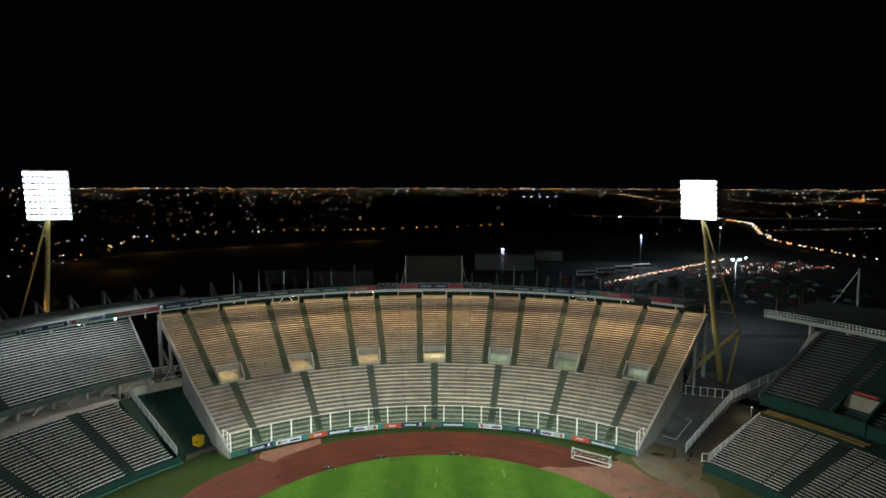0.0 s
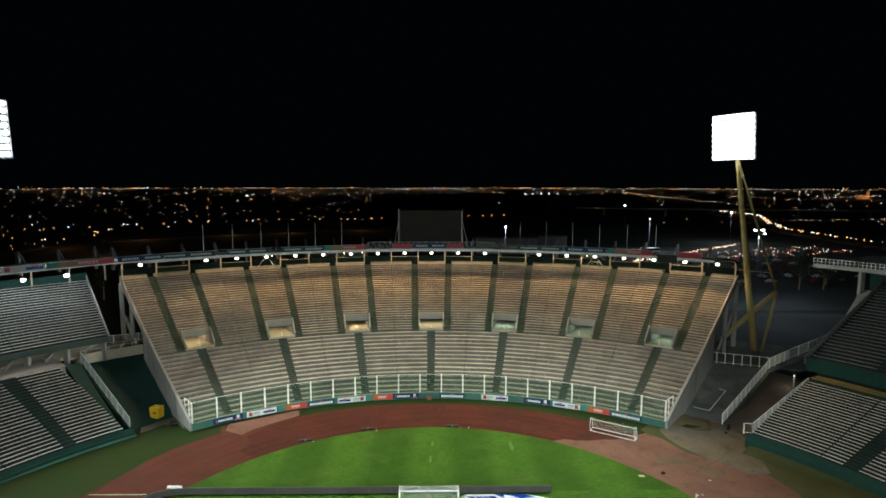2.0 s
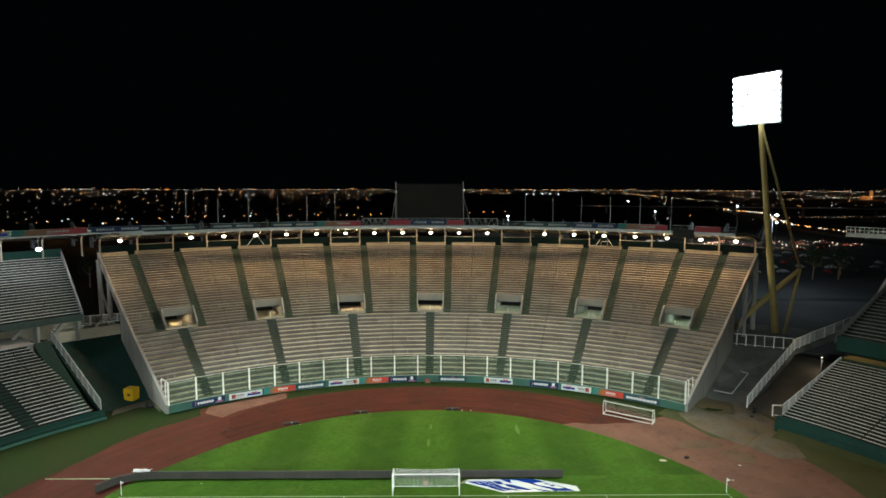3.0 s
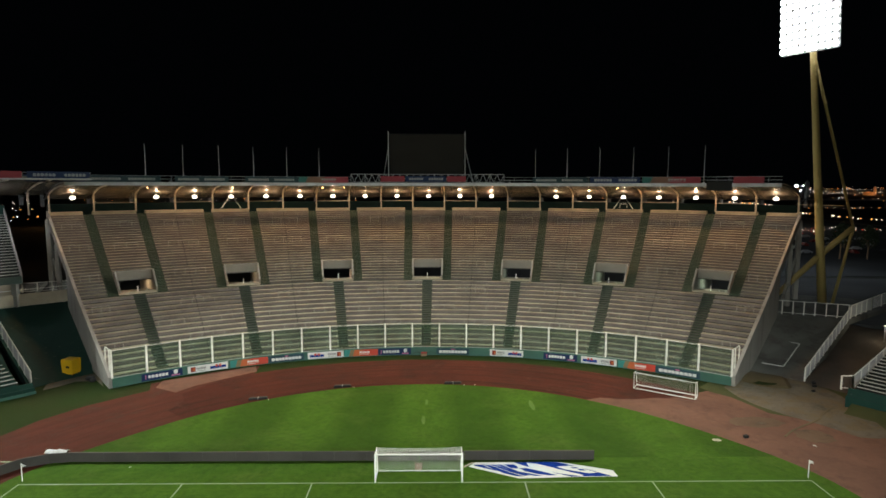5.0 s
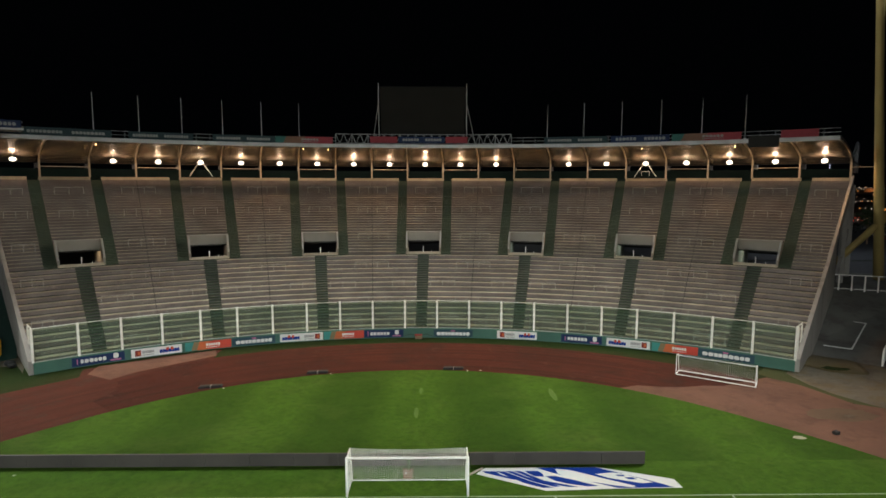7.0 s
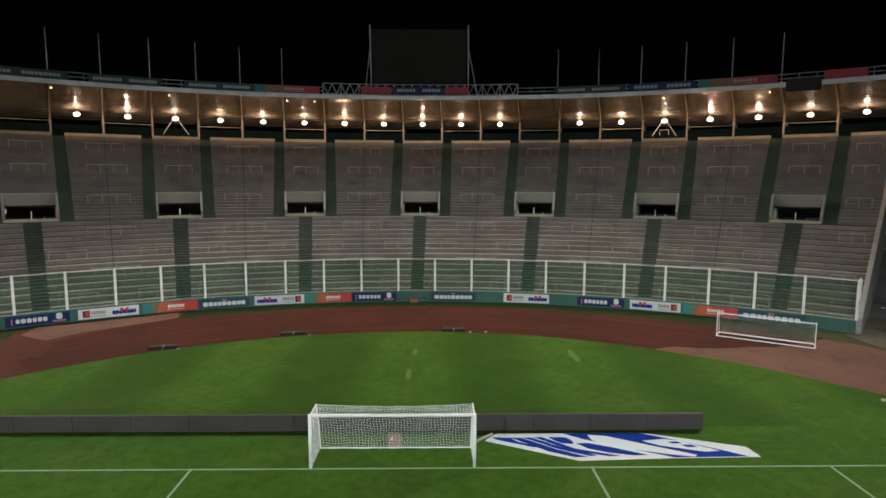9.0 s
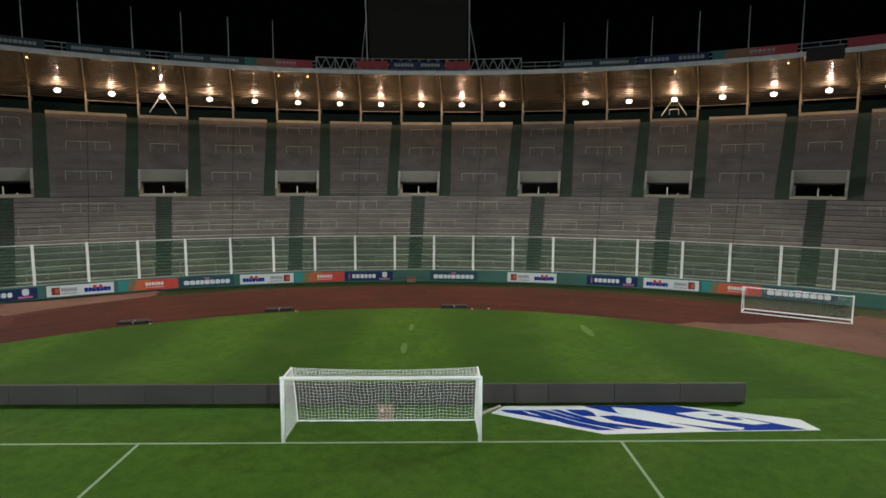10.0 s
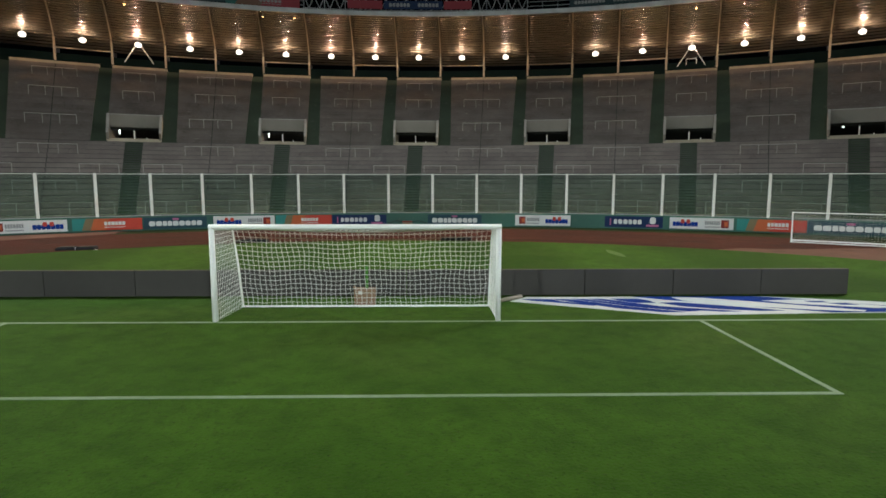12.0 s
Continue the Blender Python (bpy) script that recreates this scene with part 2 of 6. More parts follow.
def grass_material():
    m = mat("striped_pitch_grass", (0.066, 0.142, 0.012), (0.041, 0.095, 0.008), 1.3, 0.95, bump=0.9, bump_scale=18, fine=0.55, spec=0.08)
    t, n, l = m.node_tree, m.node_tree.nodes, m.node_tree.links
    p = n["Principled BSDF"]
    src = p.inputs["Base Color"].links[0].from_socket
    tc, sx = n.new("ShaderNodeTexCoord"), n.new("ShaderNodeSeparateXYZ")
    l.new(tc.outputs["Object"], sx.inputs[0])

    def op(kind, a, b=None):
        k = n.new("ShaderNodeMath")
        k.operation = kind
        for i, v in enumerate((a, b)):
            if v is None:
                continue
            if isinstance(v, (int, float)):
                k.inputs[i].default_value = v
            else:
                l.new(v, k.inputs[i])
        return k.outputs[0]
    wave = op("SINE", op("MULTIPLY", op("SUBTRACT", sx.outputs[0], 3.08), math.pi / 6.25))
    band = op("ADD", op("MULTIPLY", op("MAXIMUM", op("MINIMUM", op("MULTIPLY", wave, 2.0), 1.0), -1.0), 0.5), 0.5)
    rows = op("SINE", op("MULTIPLY", sx.outputs[1], math.pi / 2.75))
    rows = op("ADD", op("MULTIPLY", op("MAXIMUM", op("MINIMUM", op("MULTIPLY", rows, 3.0), 1.0), -1.0), 0.5), 0.5)
    behind = op("GREATER_THAN", sx.outputs[1], 5.0)
    amount = op("ADD", op("MULTIPLY", op("MULTIPLY", band, behind), 0.5), op("MULTIPLY", op("MULTIPLY", rows, op("SUBTRACT", 1.0, behind)), 0.05))
    mx = n.new("ShaderNodeMix")
    mx.data_type, mx.blend_type = "RGBA", "MULTIPLY"
    mx.inputs[7].default_value = (0.22, 0.34, 0.22, 1)
    l.new(amount, mx.inputs[0]), l.new(src, mx.inputs[6])
    # worn yellowish places
    w = n.new("ShaderNodeTexNoise")
    w.inputs["Scale"].default_value, w.inputs["Detail"].default_value = 0.16, 5
    l.new(tc.outputs["Object"], w.inputs[0])
    r = n.new("ShaderNodeMapRange")
    r.inputs[1].default_value, r.inputs[2].default_value, r.inputs[4].default_value = 0.54, 0.78, 0.6
    l.new(w.outputs[0], r.inputs[0])
    m2 = n.new("ShaderNodeMix")
    m2.data_type = "RGBA"
    m2.inputs[7].default_value = (0.082, 0.122, 0.022, 1)
    l.new(r.outputs[0], m2.inputs[0]), l.new(mx.outputs[2], m2.inputs[6])
    l.new(m2.outputs[2], p.inputs["Base Color"])
    return m


def glass_material():
    m = bpy.data.materials.new("tinted_fence_glass")
    m.use_nodes = True
    n, l = m.node_tree.nodes, m.node_tree.links
    n.remove(n["Principled BSDF"])
    tr, gl, mx, fr = n.new("ShaderNodeBsdfTransparent"), n.new("ShaderNodeBsdfGlossy"), n.new("ShaderNodeMixShader"), n.new("ShaderNodeFresnel")
    tr.inputs[0].default_value = (0.76, 0.85, 0.81, 1)
    df, m2 = n.new("ShaderNodeBsdfDiffuse"), n.new("ShaderNodeMixShader")
    df.inputs[0].default_value = (0.18, 0.29, 0.235, 1)
    gl.inputs["Roughness"].default_value = 0.08
    m2.inputs[0].default_value = 0.036
    l.new(tr.outputs[0], m2.inputs[1]), l.new(df.outputs[0], m2.inputs[2])
    l.new(fr.outputs[0], mx.inputs[0]), l.new(m2.outputs[0], mx.inputs[1]), l.new(gl.outputs[0], mx.inputs[2])
    l.new(mx.outputs[0], n["Material Output"].inputs[0])
    return m


GRASS, GLASS = grass_material(), glass_material()
stain(GRASS, (0.022, 0.058, 0.005), 0.45, 0.46, 0.70, 0.38)
stain(GRASS, (0.016, 0.046, 0.004), 1.7, 0.44, 0.66, 0.42)
stain(GRASS, (0.018, 0.045, 0.007), 5.0, 0.55, 0.72, 0.55)
stain(GRASS, (0.115, 0.16, 0.045), 3.2, 0.62, 0.78, 0.3)
stain(GRASS, (0.020, 0.034, 0.006), 15.0, 0.55, 0.68, 0.7)
stain(GRASS, (0.115, 0.125, 0.032), 10.0, 0.60, 0.74, 0.45)
for c_ in (CONCRETE, CONCRETE_LOW, FACE, FACE_LOW):
    stain(c_, (0.075, 0.066, 0.058), 0.35, 0.52, 0.72, 0.38)
    stain(c_, (0.045, 0.04, 0.036), 2.2, 0.60, 0.72, 0.7)
    stain(c_, (0.36, 0.33, 0.29), 1.1, 0.62, 0.78, 0.5, (1, 1, 3))
for g_ in (GREEN, GREEN_WALL, DARK_GREEN):
    stain(g_, (0.16, 0.155, 0.13), 1.3, 0.62, 0.76, 0.35)


def lane_wear(m, colour, lo, hi, amount):
    """Dark streaks that run round with the lanes of the track."""
    n, l = m.node_tree.nodes, m.node_tree.links
    p = n["Principled BSDF"]
    src = p.inputs["Base Color"].links[0].from_socket
    tc, sx, far, ang, cb = n.new("ShaderNodeTexCoord"), n.new("ShaderNodeSeparateXYZ"), n.new("ShaderNodeVectorMath"), n.new("ShaderNodeMath"), n.new("ShaderNodeCombineXYZ")
    mv, w, r, k = n.new("ShaderNodeVectorMath"), n.new("ShaderNodeTexNoise"), n.new("ShaderNodeMapRange"), n.new("ShaderNodeMix")
    mv.operation, mv.inputs[1].default_value = "ADD", (0, 10.1, 0)
    far.operation, ang.operation = "LENGTH", "ARCTAN2"
    w.inputs["Scale"].default_value, w.inputs["Detail"].default_value = 1.6, 4
    r.inputs[1].default_value, r.inputs[2].default_value, r.inputs[4].default_value = lo, hi, amount
    k.data_type = "RGBA"
    k.inputs[7].default_value = (*colour, 1)
    l.new(tc.outputs["Object"], mv.inputs[0]), l.new(mv.outputs[0], far.inputs[0]), l.new(mv.outputs[0], sx.inputs[0])
    l.new(sx.outputs[0], ang.inputs[0]), l.new(sx.outputs[1], ang.inputs[1])
    l.new(far.outputs["Value"], cb.inputs[0]), l.new(ang.outputs[0], cb.inputs[1]), l.new(cb.outputs[0], w.inputs[0])
    l.new(w.outputs[0], r.inputs[0]), l.new(r.outputs[0], k.inputs[0]), l.new(src, k.inputs[6]), l.new(k.outputs[2], p.inputs["Base Color"])


# the sheet's fine ribs spread reflections sideways
tan_ = ROOF.node_tree.nodes.new("ShaderNodeTangent")
tan_.direction_type, tan_.axis = "RADIAL", "Z"
ROOF.node_tree.links.new(tan_.outputs[0], ROOF.node_tree.nodes["Principled BSDF"].inputs["Tangent"])
ROOF.node_tree.nodes["Principled BSDF"].inputs["Anisotropic"].default_value = 0.8
ROOF.node_tree.nodes["Principled BSDF"].inputs["Anisotropic Rotation"].default_value = 0.0
lane_wear(TRACK, (0.032, 0.009, 0.006), 0.46, 0.66, 0.75)
lane_wear(TRACK_PALE, (0.045, 0.014, 0.009), 0.48, 0.68, 0.6)
stain(TRACK, (0.028, 0.012, 0.009), 0.22, 0.50, 0.68, 0.7)
stain(TRACK, (0.16, 0.065, 0.045), 0.8, 0.60, 0.75, 0.35)
stain(TRACK_PINK, (0.06, 0.034, 0.026), 0.5, 0.52, 0.7, 0.55)
stain(TRACK_PALE, (0.05, 0.028, 0.02), 0.5, 0.52, 0.7, 0.6)
for c_ in (PAVING, RAMP, TRACK_GREY):
    stain(c_, (0.03, 0.027, 0.022), 0.35, 0.50, 0.68, 0.7)
    stain(c_, (0.21, 0.19, 0.16), 0.7, 0.60, 0.75, 0.5)
stain(PAVING, (0.105, 0.074, 0.033), 0.45, 0.46, 0.60, 0.65)
stain(PAVING, (0.03, 0.026, 0.02), 1.5, 0.56, 0.68, 0.6)
stain(WALL, (0.07, 0.066, 0.06), 0.5, 0.52, 0.72, 0.6, (1, 1, 0.2))
stain(CREAM, (0.2, 0.16, 0.11), 1.0, 0.55, 0.75, 0.5)
stain(BENCH, (0.17, 0.16, 0.15), 0.8, 0.52, 0.70, 0.6)


# ---- building helpers ----
def mesh(name, bm, material, smooth=False):
    bmesh.ops.recalc_face_normals(bm, faces=bm.faces)
    me = bpy.data.meshes.new(name)
    bm.to_mesh(me)
    bm.free()
    me.materials.append(material)
    if smooth:
        for f in me.polygons:
            f.use_smooth = True
    return me


def part(name, bm, material, parent=None, label="", smooth=False):
    """One mesh object under a thing or a part; bm may be a finished mesh."""
    me = bm if isinstance(bm, bpy.types.Mesh) else mesh(name, bm, material, smooth)
    ob = new(name, me)
    ob.parent = parent
    return tagged(ob, label)


def thing(name, label, category, group="", kind="", at=None):
    ob = new(name)
    if at is not None:
        ob.matrix_basis = at if isinstance(at, Matrix) else Matrix.Translation(at)
    return tagged(ob, label, category, group, kind)


def loft(rings, bm=None, cap=True, closed=True):
    """Joins rings of equally many points by quads."""
    bm = bm or bmesh.new()
    vs = [[bm.verts.new(p) for p in r] for r in rings]
    k = len(rings[0])
    for a, b in zip(vs, vs[1:]):
        for i in range(k if closed else k - 1):
            bm.faces.new((a[i], a[(i + 1) % k], b[(i + 1) % k], b[i]))
    if cap and closed:
        bm.faces.new(vs[0][::-1]), bm.faces.new(vs[-1])
    return bm


def box(x0, y0, z0, x1, y1, z1, bm=None):
    return loft([[(x0, y0, z), (x1, y0, z), (x1, y1, z), (x0, y1, z)] for z in (z0, z1)], bm)


def tube(points, radius, sides=6, bm=None, end=None):
    """A round bar along a line of points; end: the radius at its end."""
    pts = [Vector(p) for p in points]
    rings = []
    for i, p in enumerate(pts):
        d = (pts[min(i + 1, len(pts) - 1)] - pts[max(i - 1, 0)]).normalized()
        u = d.cross(Vector((0, 0, 1)) if abs(d.z) < 0.95 else Vector((0, 1, 0))).normalized()
        v = d.cross(u)
        r = radius if end is None else radius + (end - radius) * i / (len(pts) - 1)
        rings.append([p + (u * math.cos(a) + v * math.sin(a)) * r for a in (2 * math.pi * (j + 0.5) / sides for j in range(sides))])
    return loft(rings, bm)


def beam(a, b, w, h, bm=None):
    """A bar of rectangular section from a to b."""
    a, b = Vector(a), Vector(b)
    d = (b - a).normalized()
    u = d.cross(Vector((0, 0, 1)) if abs(d.z) < 0.95 else Vector((0, 1, 0))).normalized()
    v = d.cross(u)
    return loft([[p + u * w / 2 * i + v * h / 2 * j for i, j in ((-1, -1), (1, -1), (1, 1), (-1, 1))] for p in (a, b)], bm)


def polar(c, degrees, r, z=0.0):
    a = radians(degrees)
    return Vector((c.x + r * math.sin(a), c.y + r * math.cos(a), z))


def turn(c, degrees):
    """Turns a thing built at the ring's middle round to that angle (clockwise from above)."""
    return Matrix.Translation(c) @ Matrix.Rotation(radians(-degrees), 4, "Z")


def spread(a, b, n):
    return [a + (b - a) * i / n for i in range(n + 1)]

# ---- ground, pitch and track ----
FALL = ((-500.0, 0.0), (0.0, 0.0), (3.0, -0.12), (9.0, -0.5), (13.0, -0.65), (500.0, -0.65))


def fall(y):
    """The height of the ground: level on the pitch, falling gently behind the goal line to the track."""
    for (a, za), (b, zb) in zip(FALL, FALL[1:]):
        if y <= b:
            return za + (zb - za) * (y - a) / (b - a)
    return zb


def drape(bm):
    """Cuts a flat sheet along the folds of the ground and lays it down on it."""
    for y, _ in FALL[1:-1]:
        bmesh.ops.bisect_plane(bm, geom=bm.verts[:] + bm.edges[:] + bm.faces[:], plane_co=(0, y, 0), plane_no=(0, 1, 0))
    for v in bm.verts:
        v.co.z += fall(v.co.y)
    return bm


ground = part("ground", loft([[(r * math.cos(a), r * math.sin(a) + 200, -0.9) for a in spread(0, 2 * math.pi, 48)[:-1]] for r in (4600, 60)], cap=False), GROUND)
bm = bmesh.new()
bm.faces.new([bm.verts.new((60 * math.cos(a), 60 * math.sin(a) + 200, -0.9)) for a in spread(0, 2 * math.pi, 48)[:-1]])
part("ground_patch", bm, GROUND, ground)
tagged(ground, "dark scrubby ground reaching the horizon", "ground", kind="structure")


def sheet(name, outline, z, material, label, category, thick=0.05):
    ob = part(name, drape(loft([[(x, y, h) for x, y in outline] for h in (z - thick, z)])), material)
    return tagged(ob, label, category, kind="structure")


def stadium(r, cy, back):
    """A half round with two straights that run back."""
    return [(r, back)] + [(r * math.cos(a), cy + r * math.sin(a)) for a in spread(0, math.pi, 64)] + [(-r, back)]


def stadium_ring(name, r0, r1, cy, back, z, material):
    a, b = stadium(r0, cy, back), stadium(r1, cy, back)
    return part(name, drape(loft([[(*p, z), (*q, z), (*q, z - 0.04), (*p, z - 0.04)] for p, q in zip(a, b)])), material)


sheet("verge", stadium(76, -10, -140), -0.04, VERGE, "dark worn grass verge between track and stands", "grass")
tagged(stadium_ring("track", 36.6, 48.0, -10.1, -135, -0.012, TRACK), "brick-red running track with darker worn lanes", "running track", kind="structure")
sheet("pitch", stadium(37.0, -10.1, -130), 0.0, GRASS, "mown green pitch in light and dark stripes", "grass pitch")


def strip(bm, x0, y0, x1, y1, z=0.012):
    return box(x0, y0, 0.001, x1, y1, z, bm)


marks = thing("pitch_marking", "white chalk lines of goal area and goal line", "pitch lines", kind="structure")
W = 0.11
for x0, y0, x1, y1 in ((-34, -W, 34, 0), (-9.16, -5.5, -9.16 + W, -W), (9.16 - W, -5.5, 9.16, -W), (-9.16 + W, -5.5, 9.16 - W, -5.5 + W),
                       (-20.16, -16.5, -20.16 + W, -W), (20.16 - W, -16.5, 20.16, -W), (-20.16 + W, -16.5, 20.16 - W, -16.5 + W),
                       (-34, -105, -34 + W, -W), (34 - W, -105, 34, -W)):
    part("line", strip(None, x0, y0, x1, y1), LINE, marks)
part("track_line", drape(strip(None, -45.1, 4.5, -37.5, 4.7, 0.004)), LINE, marks)


def patch(name, cx, cy, rx, ry, z, material, label, category, seed=1, n=26):
    rnd = random.Random(seed)
    pts = [(cx + rx * math.cos(a) * rnd.uniform(0.82, 1.1), cy + ry * math.sin(a) * rnd.uniform(0.82, 1.1)) for a in spread(0, 2 * math.pi, n)[:-1]]
    return sheet(name, pts, z, material, label, category, 0.02)


# right-hand corner: bare earth and a worn concrete apron
sheet("faded_track", [(36.0, 24.1), (38.0, 21.8), (39.8, 16.7), (44.1, 14.1), (48.4, 9.6), (49.1, 4.1), (48.9, -0.7), (47.9, -12.3), (32.3, -12.3), (32.3, -3.4), (31.4, 4.1), (28.8, 10.9), (24.4, 16.7), (19.8, 21.1), (21.8, 21.9), (23.8, 21.4), (26.0, 21.3), (28.3, 21.7), (30.3, 21.6), (32.1, 22.5), (33.5, 23.0)], -0.002, TRACK_PINK, "bleached pinkish track surface at the corner", "running track", 0.03)
sheet("faded_track", [(-44.5, 8.0), (-42.5, 15.1), (-39.9, 19.5), (-34.8, 24.9), (-35.9, 27.5), (-29.8, 31.9), (-23.8, 35.1), (-23.6, 31.5), (-27.5, 28.0), (-30.2, 23.7), (-28.9, 21.1), (-29.5, 18.1), (-26.6, 15.7), (-29.4, 10.1), (-32.0, -2.6), (-44.6, -2.6)], -0.002, TRACK_PALE, "faded pinkish track surface running to the wall", "running track", 0.03)
sheet("faded_track", [(-34.5, 25.9), (-34.9, 28.6), (-29.9, 31.4), (-24.4, 34.9), (-23.5, 32.5), (-27.1, 29.2), (-29.8, 26.6), (-31.2, 24.1)], 0.003, TRACK_PINK, "bleached strip of track along the wall", "running track", 0.03)
sheet("apron", [(39.6, 19.4), (41.3, 16.2), (43.7, 13.3), (45.4, 9.8), (47.1, 9.5), (49.0, 9.7), (50.2, 14.0), (51.9, 22.1), (51.6, 25.0), (50.3, 27.2), (45.8, 34.1), (42.0, 28.6), (38.8, 25.4), (38.9, 22.0)], 0.004, PAVING, "worn grey concrete apron beside the stand", "concrete apron")
sheet("earth", [(35.6, 25.4), (39.4, 29.1), (45.8, 34.6), (53.3, 28.6), (57.5, 19.5), (61.5, 5.1), (60.8, -12.3), (45.8, -12.3), (47.2, 4.1), (45.5, 9.2), (40.4, 15.8), (37.7, 21.3)], -0.007, OLIVE, "trodden olive earth in the corner by the stands", "earth", 0.02)
mound = bmesh.new()
bmesh.ops.create_circle(mound, cap_ends=False, segments=28, radius=1.0)
loft([[(45.6 + k * (3.3 + 0.5 * math.sin(3 * a)) * math.cos(a), 28.3 + k * (3.7 + 0.6 * math.cos(2 * a + 1)) * math.sin(a), -0.655 + 0.38 * (1 - k * k)) for a in spread(0, 2 * math.pi, 28)[:-1]] for k in (1.0, 0.8, 0.55, 0.3, 0.1)], mound)
bmesh.ops.delete(mound, geom=[e for e in mound.edges if not e.link_faces], context="EDGES")
tagged(part("earth_mound", mound, DIRT, smooth=True), "low heap of yellowish earth below the end wall", "earth")
patch("weeds", 44.7, 26.3, 1.5, 0.8, 0.25, VERGE, "patch of dark weeds on the earth", "weeds", 44)
patch("earth", 52.6, 15.0, 2.2, 1.6, -0.001, DIRT, "bare brownish earth along the stand's foot", "earth", 4)
patch("earth", 54.3, 11.6, 1.9, 1.4, -0.001, DIRT, "bare brownish earth along the stand's foot", "earth", 5)
patch("repair", 36.9, 14.2, 3.3, 1.5, 0.003, TRACK_GREY, "greyish worn place in the track", "worn track", 8)
patch("repair", 40.9, 10.2, 2.0, 2.0, 0.003, TRACK_GREY, "greyish worn place in the track", "worn track", 9)
bm = bmesh.new()
for p, q in (((37.7, 10.1), (39.4, 11.7)), ((39.4, 11.7), (41.2, 12.9)), ((41.2, 12.9), (44.5, 14.9)), ((44.5, 14.9), (45.5, 16.2)), ((45.5, 16.2), (48.2, 18.3))):
    beam((*p, fall(p[1]) + 0.02), (*q, fall(q[1]) + 0.02), 0.22, 0.03, bm)
tagged(part("ground_crack", bm, DIRT), "narrow earthy trench across the apron", "trench", kind="structure")
WORN = mat("worn_yellow_grass", (0.085, 0.145, 0.022), (0.055, 0.115, 0.012), 2, 0.95, bump=0.5)
for i, (x, y, rx, ry) in enumerate(((0.4, 20.5, 0.2, 1.0), (0.1, 15.1, 0.22, 1.3), (12.9, 19.4, 0.3, 1.7))):
    patch("worn_grass", x, y, rx, ry, 0.006, WORN, "worn yellowed strip of grass", "worn grass", 20 + i)
SAND = mat("pale_sand", (0.4, 0.38, 0.28), None, 2, 0.95)
patch("worn_spot", 30.2, 9.3, 0.5, 0.35, 0.008, SAND, "pale round cover in the grass", "cover", 30)

# ---- end stand ----
LOWER, UPPER, SPLIT, VOM = 15, 30, 0.431, 4
SECTOR = 2 / 7
PROFILE = ((0.0, 0.5), (SPLIT, 8.18), (0.573, 11.14), (1.0, 19.95))
HALF = 40.22                  # the end stand spans twice this angle
R_FENCE, R_FRONT, R_TOP = 62.04, 62.9, 105.6


def stand_angle(u):
    """The angle of a place along the stand, from -1 at one end to 1 at the other."""
    return HALF * u


def at_stand(u, s, z):
    return polar(C0, stand_angle(u), R_FRONT + (R_TOP - R_FRONT) * s, z)


def slope(s):
    for (a, za), (b, zb) in zip(PROFILE, PROFILE[1:]):
        if s <= b:
            return za + (zb - za) * (s - a) / (b - a)
    return zb + (s - b) * 20.6


def row(i, upper):
    """The front and back of a row and the height of its tread."""
    if upper:
        a, b = (SPLIT + (1 - SPLIT) * k / UPPER for k in (i, i + 1))
    else:
        a, b = (SPLIT * k / LOWER for k in (i, i + 1))
    return a, b, slope(a) + 0.18


end_stand = thing("end_stand", "curved concrete terraced stand with green stairways under a lit roof", "grandstand")
for u0, u1, s0, s1 in [(-1, 1, 0, SPLIT), (-1, 1, 0.53, 1.0)] + [(max(-1, SECTOR * k + 0.047), min(1, SECTOR * (k + 1) - 0.047), SPLIT, 0.53) for k in range(-4, 4)]:
    n = max(2, int((u1 - u0) * 24))
    part("terrace_slab", loft([[at_stand(u, s, slope(s) + d) for s, d in ((s0, -0.25), (s1, -0.25), (s1, -0.7), (s0, -0.7))] for u in spread(u0, u1, n)]), STEP_DARK, end_stand)


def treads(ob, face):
    """Shade put into colour: upright faces darker than treads, gaps under the nosing darkest."""
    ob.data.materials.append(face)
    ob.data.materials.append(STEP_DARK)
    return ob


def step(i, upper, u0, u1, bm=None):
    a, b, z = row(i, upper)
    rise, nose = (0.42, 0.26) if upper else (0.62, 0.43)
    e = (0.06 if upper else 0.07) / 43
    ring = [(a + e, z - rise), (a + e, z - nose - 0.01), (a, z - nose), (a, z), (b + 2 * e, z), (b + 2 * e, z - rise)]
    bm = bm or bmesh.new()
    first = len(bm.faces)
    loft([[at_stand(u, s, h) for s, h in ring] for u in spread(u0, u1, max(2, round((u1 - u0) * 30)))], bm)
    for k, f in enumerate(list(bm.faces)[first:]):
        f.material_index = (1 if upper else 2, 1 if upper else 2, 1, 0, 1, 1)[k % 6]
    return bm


def flare(i):
    """The upper stairways widen a little downhill."""
    return 0.005 * (1 - i / UPPER)


def gaps(lo, hi):
    cuts = [-1.0]
    for k in range(-3, 4):
        cuts += [SECTOR * k + lo, SECTOR * k + hi]
    return cuts + [1.0]


c = gaps(-0.016, 0.016)
for u0, u1 in zip(c[::2], c[1::2]):
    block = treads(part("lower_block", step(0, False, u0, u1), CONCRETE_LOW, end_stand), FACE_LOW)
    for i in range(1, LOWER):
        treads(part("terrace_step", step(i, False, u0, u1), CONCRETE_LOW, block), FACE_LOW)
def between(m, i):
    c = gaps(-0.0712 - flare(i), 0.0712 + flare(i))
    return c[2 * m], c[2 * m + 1]


